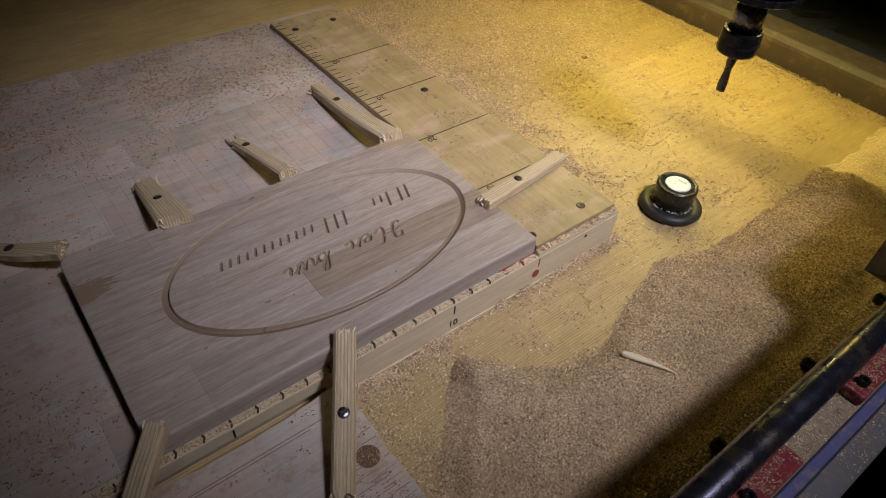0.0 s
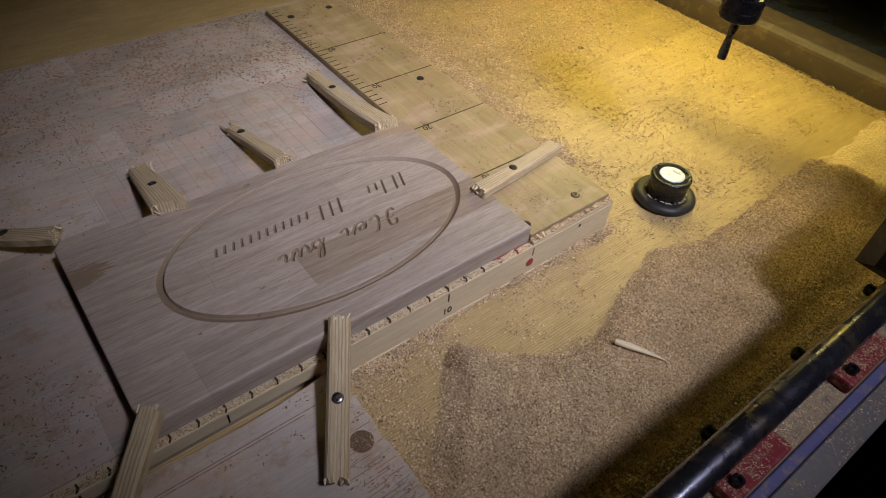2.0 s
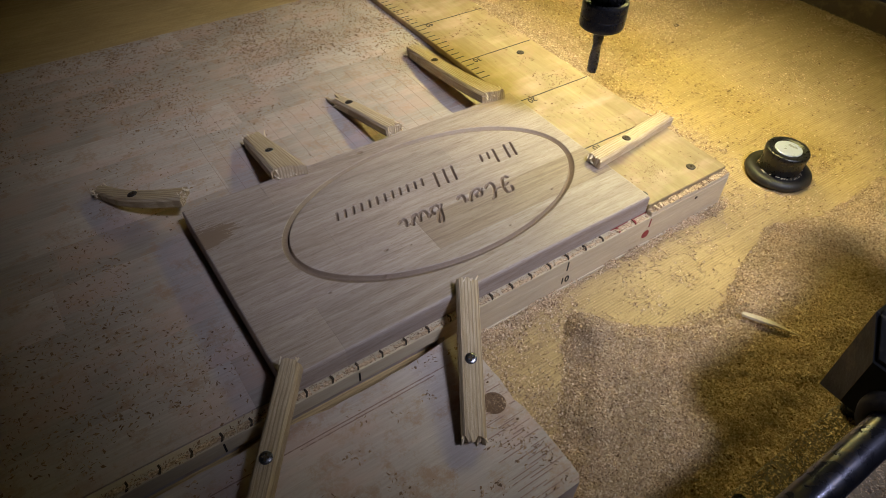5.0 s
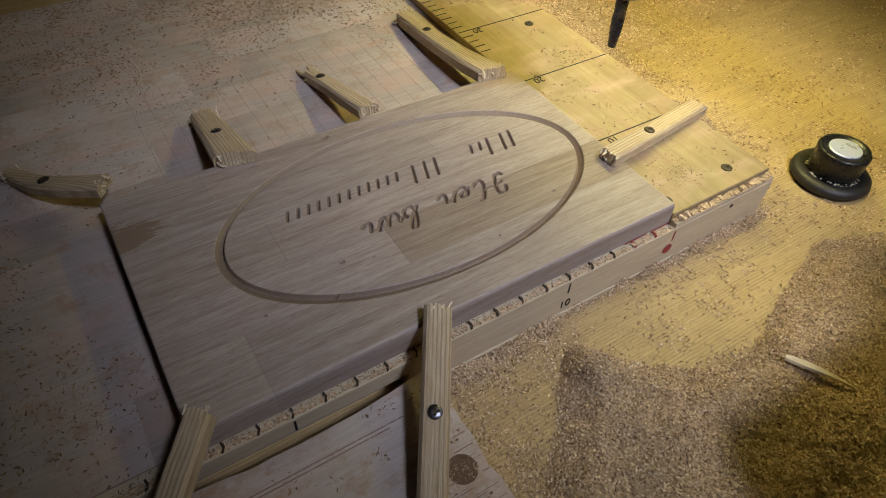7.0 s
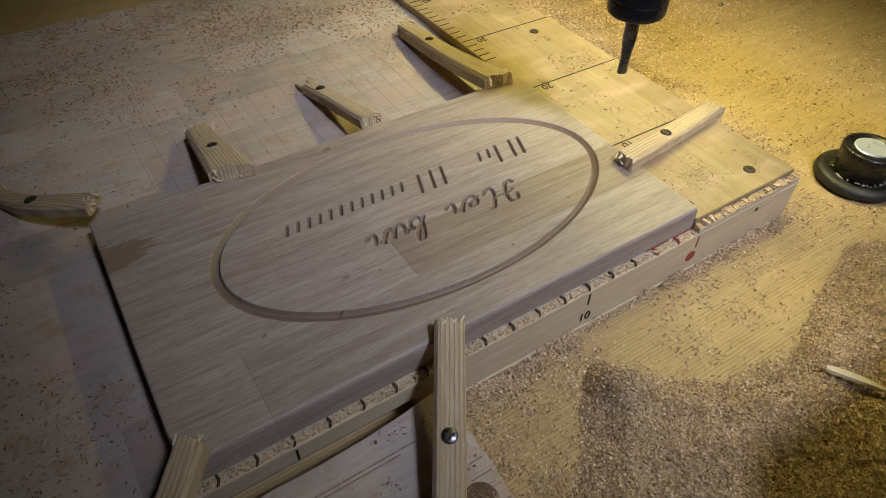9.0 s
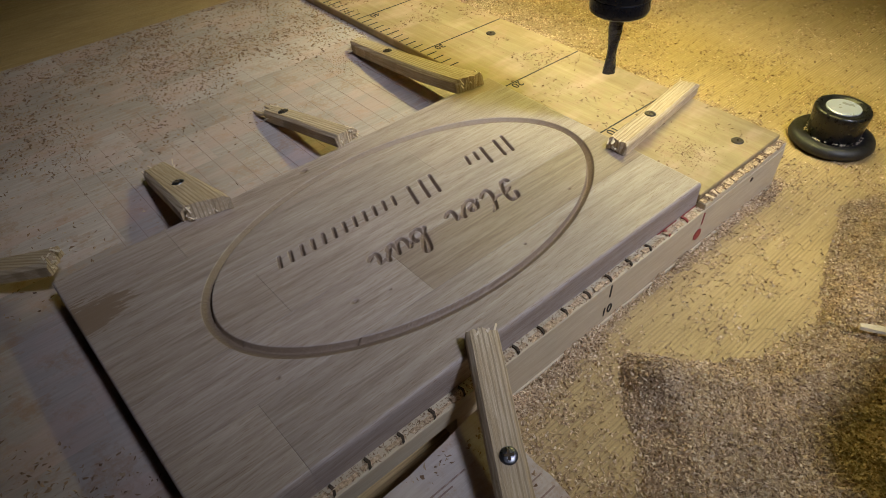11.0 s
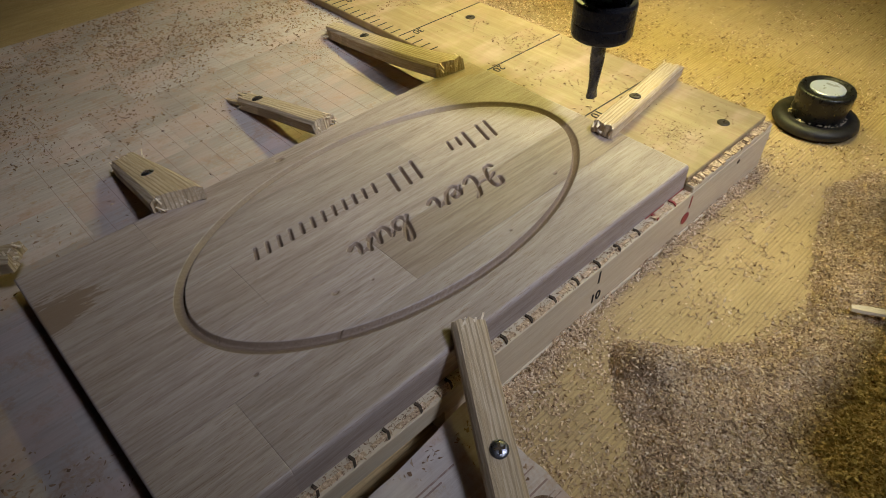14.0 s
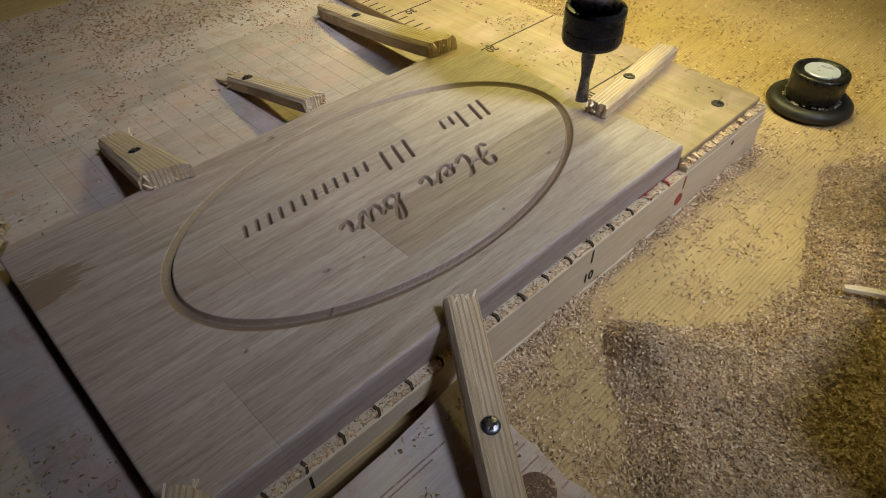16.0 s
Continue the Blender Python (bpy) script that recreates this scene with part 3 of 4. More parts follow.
# ---- wooden hold-down clamps ----
def clamp(head, tail, width, thick, screw, bow=0.0, label="", head_cut=0.0, tail_w=None, seed=1, screw_mat=None, tail_split=0.0):
    """A wooden strip from its head on the sign to its tail on the board, with ragged ends and one screw."""
    a, b = Vector(head), Vector(tail)
    x = (a - b).normalized()
    y = Vector((0, 0, 1)).cross(x).normalized()
    z = x.cross(y)
    m = Matrix((x, y, z)).transposed().to_4x4()
    m.translation = b
    root = empty("wooden_clamp", label, "clamp", m, "wooden clamps round the sign")
    rnd = random.Random(seed)
    ln = (a - b).length
    tail_w = tail_w or width
    bm = bmesh.new()
    n, across = 22, 8
    grid = {}
    for i in range(n + 1):
        f = i / n
        for j in range(across + 1):
            g = j / across - 0.5
            for k in (0, 1):
                w = tail_w + (width - tail_w) * f
                px = f * ln
                if i == n:
                    px += rnd.uniform(-0.0016, 0.0012) + head_cut * g
                if i == 0:
                    px += rnd.uniform(-0.004, 0.001) - head_cut * 0.4 * g
                py = g * w + bow * math.sin(math.pi * f)
                pz = k * thick * (1 - 0.25 * abs(2 * g) ** 8) + 0.0003 * math.sin(7 * f + seed) + (rnd.uniform(-0.0007, 0.0004) if k and i in (0, n) else 0)
                grid[i, j, k] = bm.verts.new((px, py, pz))
    for i in range(n):
        for j in range(across):
            bm.faces.new([grid[i, j, 1], grid[i + 1, j, 1], grid[i + 1, j + 1, 1], grid[i, j + 1, 1]])
            bm.faces.new([grid[i, j, 0], grid[i, j + 1, 0], grid[i + 1, j + 1, 0], grid[i + 1, j, 0]])
        for j in (0, across):
            bm.faces.new([grid[i, j, 0], grid[i + 1, j, 0], grid[i + 1, j, 1], grid[i, j, 1]])
    for i in (0, n):
        for j in range(across):
            bm.faces.new([grid[i, j, 0], grid[i, j + 1, 0], grid[i, j + 1, 1], grid[i, j, 1]])
    bmesh.ops.recalc_face_normals(bm, faces=bm.faces[:])
    part("strip", bm, STRIP, root)
    # torn fibres at both ends
    fib = bmesh.new()
    for e in range(26):
        at_head = e % 2
        px = (ln if at_head else 0.0) + rnd.uniform(-0.003, 0.0015) * (1 if at_head else -1)
        b2 = box(-0.003, 0.0025, -0.0005, 0.0005, -0.0004, 0.0004)
        b2.transform(pose(px, rnd.uniform(-0.46, 0.46) * width, rnd.uniform(0.15, 1.0) * thick, rnd.uniform(-20, 20), rnd.uniform(-35, 35), rnd.uniform(-40, 40)))
        fib = join(fib, b2)
    tagged(part("torn_end", fib, SPLINTER, root), kind="stuff")
    if tail_split:
        # two loose slivers that the split has left, joined where the wood parted
        for side in (-1, 1):
            sv = bmesh.new()
            prev = None
            for i in range(9):
                f = i / 8
                w = 0.0024 * (1 - f * f) + 0.0004
                px, py, pz = 0.004 - f * tail_split, side * (0.0035 + 0.0022 * math.sin(math.pi * f)) + 0.006 * f * f, 0.0008 + 0.004 * (1 - f)
                ring = [sv.verts.new((px, py + a * w, pz + b)) for a, b in ((-1, 0), (1, 0), (0.7, 0.0016), (-0.7, 0.0016))]
                if prev:
                    for k in range(4):
                        sv.faces.new([prev[k], prev[(k + 1) % 4], ring[(k + 1) % 4], ring[k]])
                else:
                    sv.faces.new(ring)
                prev = ring
            sv.faces.new(prev)
            bmesh.ops.recalc_face_normals(sv, faces=sv.faces[:])
            part("sliver", sv, STRIP, root)
    r = 0.0043
    s = turn([(0, thick - 0.001), (r, thick - 0.001), (r, thick + 0.0002), (r * 0.85, thick + 0.0008), (r * 0.4, thick + 0.0011), (0, thick + 0.0012)], 22)
    hub = part("screw", moved(s, Matrix.Translation((screw * ln, bow * math.sin(math.pi * screw), 0))), screw_mat or DARK_SCREW, root, smooth=True)
    cross = join(box(-0.0024, 0.0024, -0.0006, 0.0006, thick + 0.0009, thick + 0.0014), box(-0.0006, 0.0006, -0.0024, 0.0024, thick + 0.0009, thick + 0.00138))
    part("cross_slot", moved(cross, Matrix.Translation((screw * ln, bow * math.sin(math.pi * screw), 0))), HOLE_DARK, hub)
    return root


STRIPED = "pale pine strip clamp screwed down over the sign"
clamp((-0.2005, 0.010, 0.0562), (-0.2620, -0.086, 0.0298), 0.0165, 0.0115, 0.46, 0, STRIPED + "'s front edge", seed=1, screw_mat=SCREW)
clamp((-0.3415, 0.0135, 0.0562), (-0.4366, -0.1033, 0.0298), 0.0142, 0.0130, 0.58, 0, STRIPED + "'s front corner", seed=2, screw_mat=SCREW)
clamp((-0.3440, 0.219, 0.0562), (-0.4010, 0.288, 0.0380), 0.0190, 0.0085, 0.48, -0.007, "curved greyish wooden clamp gripping the sign's back corner", -0.006, 0.012, 3)
clamp((-0.2570, 0.200, 0.0562), (-0.2575, 0.2865, 0.0380), 0.0300, 0.0110, 0.52, 0, "short split wooden clamp block gripping the sign's back edge", 0.012, 0.019, 4, SCREW)
clamp((-0.1440, 0.207, 0.0562), (-0.1530, 0.3045, 0.0376), 0.0175, 0.0095, 0.20, 0, "narrow wooden clamp with a split tail gripping the sign's back edge", 0.002, 0.0132, 5, tail_split=0.042)
clamp((-0.0270, 0.202, 0.0562), (-0.0295, 0.3555, 0.0376), 0.0255, 0.0110, 0.33, -0.003, "long curved wooden clamp beside the ruler plate", 0.005, 0.0150, 6)
clamp((-0.0147, 0.0675, 0.0562), (0.1090, 0.0900, 0.0454), 0.0160, 0.0092, 0.58, 0, "bright split pine clamp lying across the ruler plate", 0.003, 0.0165, 7)


# ---- knob on the bed ----
def knob():
    root = empty("flanged_knob", "round black knob with rubber flange and silver cap", "knob", pose(0.2025, -0.0018, 0.0) @ Matrix.Diagonal((0.97, 0.97, 0.91, 1)))
    part("flange", turn([(0.019, 0.002), (0.026, 0.0), (0.033, 0.001), (0.0350, 0.0040), (0.034, 0.008), (0.030, 0.0112), (0.025, 0.0105), (0.020, 0.008), (0.019, 0.002)], 56), RUBBER, root, smooth=True)
    part("body", turn([(0, 0.003), (0.0195, 0.003), (0.0212, 0.012), (0.0225, 0.030), (0.0227, 0.0340), (0.0218, 0.0362), (0.0205, 0.0366), (0.0180, 0.0366), (0.0172, 0.0352), (0, 0.0350)], 56), BLACK_PLASTIC, root, smooth=True)
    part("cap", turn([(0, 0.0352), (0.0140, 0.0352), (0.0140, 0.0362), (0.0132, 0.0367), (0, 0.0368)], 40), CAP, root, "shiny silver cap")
    rnd = random.Random(2)
    fib = bmesh.new()
    for i in range(70):
        t = rnd.uniform(0, 6.28)
        r = rnd.uniform(0.0205, 0.0235)
        b = box(-0.001, 0.001, -0.0004, 0.0004, 0, 0.0006)
        b.transform(pose(r * math.cos(t), r * math.sin(t), 0.0104, rnd.uniform(-30, 30), rnd.uniform(-30, 30), rnd.uniform(0, 180)))
        fib = join(fib, b)
    tagged(part("caught_dust", fib, SPLINTER, root), kind="stuff")


knob()


# ---- guide rail along the front ----
def rail():
    root = empty("guide_rail", "dark steel guide rail on red brackets", "rail", pose(0, -0.237, 0.118))
    part("tube", turn([(0, -0.9), (0.0098, -0.9), (0.0098, 0.95), (0, 0.95)], 40, "X"), RAIL_STEEL, root, smooth=True)
    part("spine", box(-0.9, 0.95, -0.004, 0.004, -0.118, -0.007), BLACK_PAINT, root)
    part("foot", box(-0.9, 0.95, 0.005, 0.034, -0.118, -0.108, 0.001), BROWN_BEAM, root)
    part("dusty_ledge", box(-0.9, 0.95, -0.0235, -0.0045, -0.030, -0.0125, 0.001), BLUE_ALU, root, "ledge thick with sawdust")
    part("blue_strip", box(-0.9, 0.95, -0.0310, -0.0240, -0.032, -0.0150, 0.001), BLUE_STRIP, root, "bluish plastic strip")
    part("lower_profile", box(-0.9, 0.95, -0.0480, -0.0315, -0.050, -0.0300, 0.001), DUSTY_ALU, root, "dusty aluminium profile")
    me = bolt = side = None
    for i in range(13):
        x = -0.723 + 0.128 * i
        m = Matrix.Translation((x, -0.0145, -0.0123))
        if me is None:
            b = part("bracket", box(-0.029, 0.029, -0.0085, 0.0075, 0, 0.010, 0.002, 2), RED_METAL, root, "dusty red bracket")
            b.matrix_basis = m
            me = b.data
            bo = part("bolt", turn([(0, 0.0102), (0.0038, 0.0102), (0.0038, 0.0142), (0.0021, 0.0142), (0.0018, 0.012), (0, 0.012)], 16), BLACK_STEEL, b)
            bo.matrix_basis = Matrix.Translation((-0.019, -0.001, 0))
            bolt = bo.data
        else:
            b = share("bracket", me, root, m)
            share("bolt", bolt, b, Matrix.Translation((-0.019, -0.001, 0)))
        m2 = Matrix.Translation((x - 0.055, 0.026, -0.108))
        if side is None:
            s = part("foot_bolt", turn([(0, 0), (0.0055, 0), (0.0055, 0.007), (0.003, 0.0072), (0.0028, 0.004), (0, 0.004)], 16), BLACK_STEEL, root)
            s.matrix_basis = m2
            side = s.data
        else:
            share("foot_bolt", side, root, m2)
    tagged(part("machine_skirt", box(-1.3, 1.0, -0.225, -0.219, -0.5, -0.045), BROWN_BEAM), "dark brown front skirt of the machine bed", "panel", kind="structure")


rail()


# ---- moving gantry ----
def gantry():
    root = empty("gantry", "black moving gantry with a dusty bearing block", "machine", pose(0, 0, 0))
    bm = box(-0.098, 0.12, -0.290, -0.196, 0.088, 0.160)
    bmesh.ops.bevel(bm, geom=[e for e in bm.edges if abs(e.verts[0].co.x + 0.098) < 1e-5 and abs(e.verts[1].co.x + 0.098) < 1e-5], offset=0.016, segments=1, affect="EDGES")
    bmesh.ops.bevel(bm, geom=[e for e in bm.edges if e.verts[0].co.z > 0.13 and e.verts[1].co.z > 0.13], offset=0.002, segments=2, affect="EDGES")
    part("bearing_block", bm, BLACK_PAINT, root)
    part("bearing_lip", moved(turn([(0.0105, -0.006), (0.016, -0.006), (0.018, 0.0), (0.018, 0.004), (0.0105, 0.004)], 32, "X"), Matrix.Translation((-0.101, -0.237, 0.118))), RUBBER, root, smooth=True)
    part("top_plug", moved(turn([(0, 0.1602), (0.0055, 0.1602), (0.0055, 0.162), (0.0045, 0.163), (0, 0.1626)], 20), Matrix.Translation((-0.062, -0.222, 0))), BLACK_PLASTIC, root)
    part("cover_seam", box(-0.084, 0.12, -0.2435, -0.2425, 0.1598, 0.1606), ALU, root)
    part("side_plate", box(0.06, 0.14, -0.290, -0.27, 0.160, 0.36, 0.003), BLACK_PAINT, root)
    part("beam", box(0.190, 0.226, -0.27, 0.95, 0.386, 0.426, 0.003), ALU, root)
    plate = part("bolt_plate", box(0.178, 0.188, -0.16, 0.022, 0.200, 0.240, 0.003), BLACK_PAINT, root)
    for y in (-0.064, -0.016, -0.112, -0.148):
        part("bolt", moved(turn([(0, 0), (0.0072, 0), (0.0072, 0.006), (0.0042, 0.006), (0.0038, 0.003), (0, 0.003)], 20), pose(0.178, y, 0.221, 0, -90, 0)), BRIGHT_STEEL, plate)
    part("grey_bracket", box(0.15, 0.176, 0.045, 0.105, 0.19, 0.210, 0.003), ALU, root)
    part("lamp_arm", box(0.195, 0.215, 0.205, 0.225, 0.384, 0.386, 0.0005), BLACK_PAINT, root)
    part("hanger", box(0.179, 0.189, -0.03, -0.01, 0.2402, 0.385, 0.002), BLACK_PAINT, root)
    head = part("lamp_head", box(0.186, 0.224, 0.00, 0.43, 0.364, 0.383, 0.002), BLACK_PAINT, root)
    # Two unseen walls added to limit how far the strip's light spreads.
    part("lamp_shade", box(0.225, 0.228, 0.00, 0.43, 0.338, 0.383, 0.001), BLACK_PAINT, head)
    part("lamp_shade", box(0.182, 0.185, 0.00, 0.43, 0.352, 0.383, 0.001), BLACK_PAINT, head)
    part("led", box(0.190, 0.220, 0.005, 0.425, 0.3620, 0.3636), LED, head, "glowing warm light strip")
    return root


# ---- spindle with its cutter ----
def spindle():
    """Origin at the cutter's tip."""
    root = empty("router_spindle", "black router spindle with a straight spiral cutter", "router")
    bm = bmesh.new()
    n, h = 16, 26
    rings = []
    for i in range(h + 1):
        f = i / h
        ring = []
        fl = max(0.0, min(1.0, (0.68 - f) * 6))
        for k in range(n):
            t = 2 * math.pi * k / n
            flute = abs(math.cos(t)) ** 1.5
            r = 0.0046 * (1 - 0.32 * fl * flute)
            tw = f * 3.4
            ring.append(bm.verts.new((r * math.cos(t + tw), r * math.sin(t + tw), f * 0.046)))
        rings.append(ring)
    for a, b in zip(rings, rings[1:]):
        for k in range(n):
            bm.faces.new([a[k], a[(k + 1) % n], b[(k + 1) % n], b[k]])
    bm.faces.new(rings[0][::-1])
    bit = part("cutter", bm, BIT_STEEL, root, "twisted two-flute cutter")
    part("collet_nut", turn([(0.005, 0.0430), (0.0165, 0.0420), (0.0184, 0.0434), (0.0190, 0.0456), (0.0190, 0.0520), (0.0187, 0.0526), (0.0190, 0.0532), (0.0190, 0.0640), (0.0184, 0.0656), (0.0160, 0.0660), (0.0150, 0.0645)], 48), BLACK_STEEL, root, smooth=False)
    part("shaft", turn([(0, 0.062), (0.0140, 0.062), (0.0140, 0.0990), (0.0115, 0.0995), (0, 0.0995)], 40), SHAFT_STEEL, root, "dark polished steel shaft", True)
    part("motor_flange", turn([(0, 0.0998), (0.035, 0.0998), (0.039, 0.102), (0.039, 0.107), (0.0365, 0.108), (0.0365, 0.1095), (0.039, 0.1105), (0.039, 0.119), (0, 0.119)], 56), BLACK_STEEL, root)
    part("motor", turn([(0, 0.1192), (0.033, 0.1192), (0.033, 0.19), (0.03, 0.195), (0, 0.195)], 48), BLACK_PAINT, root)
    return root, bit


GANTRY = gantry()
SPINDLE, CUTTER = spindle()


# ---- loose splinter ----
def splinter():
    bm = bmesh.new()
    n = 12
    prev = None
    for i in range(n + 1):
        f = i / n
        w = 0.0040 * (math.sin(math.pi * min(1, f * 0.9 + 0.12)) ** 0.7) * (1 - 0.75 * f) + 0.0002
        x, z = f * 0.045, 0.003 * math.sin(f * 2.5)
        ring = [bm.verts.new((x, -w, z)), bm.verts.new((x, w, z)), bm.verts.new((x, w * 0.7, z + 0.0016 * (1 - f) + 0.0003)), bm.verts.new((x, -w * 0.7, z + 0.0016 * (1 - f) + 0.0003))]
        if prev:
            for k in range(4):
                bm.faces.new([prev[k], prev[(k + 1) % 4], ring[(k + 1) % 4], ring[k]])
        else:
            bm.faces.new(ring)
        prev = ring
    bm.faces.new(prev)
    bmesh.ops.recalc_face_normals(bm, faces=bm.faces[:])
    ob = tagged(part("wood_splinter", bm, SPLINTER), "pale wood splinter lying on the sawdust", "splinter")
    ob.matrix_basis = pose(-0.006, -0.111, 0.0165, 0, 4, -61)


splinter()


# ---- sawdust ----
def lattice(x, y, seed, scale):
    """Smooth value noise on arrays."""
    rng = np.random.RandomState(seed)
    t = rng.rand(256, 256)
    u, v = x * scale, y * scale
    i, j = np.floor(u).astype(int), np.floor(v).astype(int)
    f, g = u - i, v - j
    f, g = f * f * (3 - 2 * f), g * g * (3 - 2 * g)
    a, b, c, d = t[i % 256, j % 256], t[(i + 1) % 256, j % 256], t[i % 256, (j + 1) % 256], t[(i + 1) % 256, (j + 1) % 256]
    return a * (1 - f) * (1 - g) + b * f * (1 - g) + c * (1 - f) * g + d * f * g


def drift(x, y):
    """Height of the sawdust over the bed; below zero where the wood lies bare."""
    line = np.interp(x, [-0.3, -0.22, -0.191, -0.168, -0.142, -0.119, -0.112, -0.091, -0.080, -0.063, -0.040, -0.012, 0.0, 0.022, 0.05, 0.073, 0.118, 0.184, 0.275, 0.329, 0.6],
                     [-0.20, -0.122, -0.094, -0.071, -0.047, -0.024, -0.022, -0.042, -0.055, -0.070, -0.084, -0.090, -0.086, -0.077, -0.066, -0.058, -0.043, -0.066, -0.066, -0.061, -0.05])
    n1 = lattice(x + 3, y + 3, 1, 22) - 0.5
    n2 = lattice(x + 3, y + 3, 2, 90) - 0.5
    n3 = lattice(x + 3, y + 3, 3, 260) - 0.5
    edge = line - y + 0.007 * n1 + 0.005 * n2
    h = 0.0125 * smooth(edge / 0.042) + 0.0022 * smooth(edge / 0.006) - 0.0020
    h += 0.0105 * np.exp(-(((x + 0.116) / 0.020) ** 2 + ((y + 0.050) / 0.017) ** 2)) * smooth(edge / 0.012)
    h += 0.0060 * np.exp(-(((x + 0.050) / 0.055) ** 2 + ((y + 0.112) / 0.022) ** 2))
    h += 0.0050 * np.exp(-(((x - 0.012) / 0.018) ** 2 + ((y + 0.098) / 0.012) ** 2)) * smooth(edge / 0.01)
    h *= 1 - 0.6 * smooth((-0.165 - y) / 0.03)
    foot = smooth((0.130 - x) / 0.02) * smooth((y + 0.010 + 0.006 * smooth((-0.02 - x) / 0.1) + 0.014 * n1 + 0.006 * n2) / 0.010) * (y < 0.012) * (x > -0.25)
    h = np.maximum(h, 0.0050 * foot - 0.0018)
    side = smooth((0.172 - x + 0.05 * n1) / 0.035) * (x > 0.10) * smooth((y - 0.07) / 0.05)
    h = np.maximum(h, 0.0046 * side - 0.0018)
    return h + (0.0024 * n2 + 0.0016 * n3) * smooth(h / 0.004)


def flakes(x, y, z, size, rng, lift=0.3, flat=0.6):
    """Tiny flakes as one array of vertices and faces."""
    n = len(x)
    c = np.stack([x, y, z + size * lift], -1)
    axes = rng.normal(size=(n, 3, 3))
    axes[:, :, 2] *= flat
    axes /= np.linalg.norm(axes, axis=2, keepdims=True)
    axes[:, 2, 2] = np.abs(axes[:, 2, 2])
    s = size[:, None]
    v = np.stack([c + axes[:, 0] * s * 0.8, c - axes[:, 0] * s * 0.7 + axes[:, 1] * s * 0.25, c + axes[:, 1] * s * 0.6, c + axes[:, 2] * s * 0.5], 1)
    f = np.array([[0, 1, 2], [0, 3, 1], [1, 3, 2], [0, 2, 3]])
    return v.reshape(-1, 3), (np.arange(n)[:, None, None] * 4 + f[None]).reshape(-1, 3)


def tri_object(name, verts, tris, material, label, rounded=False):
    me = bpy.data.meshes.new(name)
    me.vertices.add(len(verts))
    me.vertices.foreach_set("co", verts.ravel())
    me.loops.add(tris.size)
    me.loops.foreach_set("vertex_index", tris.ravel().astype(np.int32))
    me.polygons.add(len(tris))
    me.polygons.foreach_set("loop_start", np.arange(0, tris.size, 3, dtype=np.int32))
    me.polygons.foreach_set("use_smooth", np.full(len(tris), rounded, dtype=bool))
    me.update(calc_edges=True)
    me.materials.append(material)
    return tagged(new(name, me), label, "sawdust", kind="stuff")


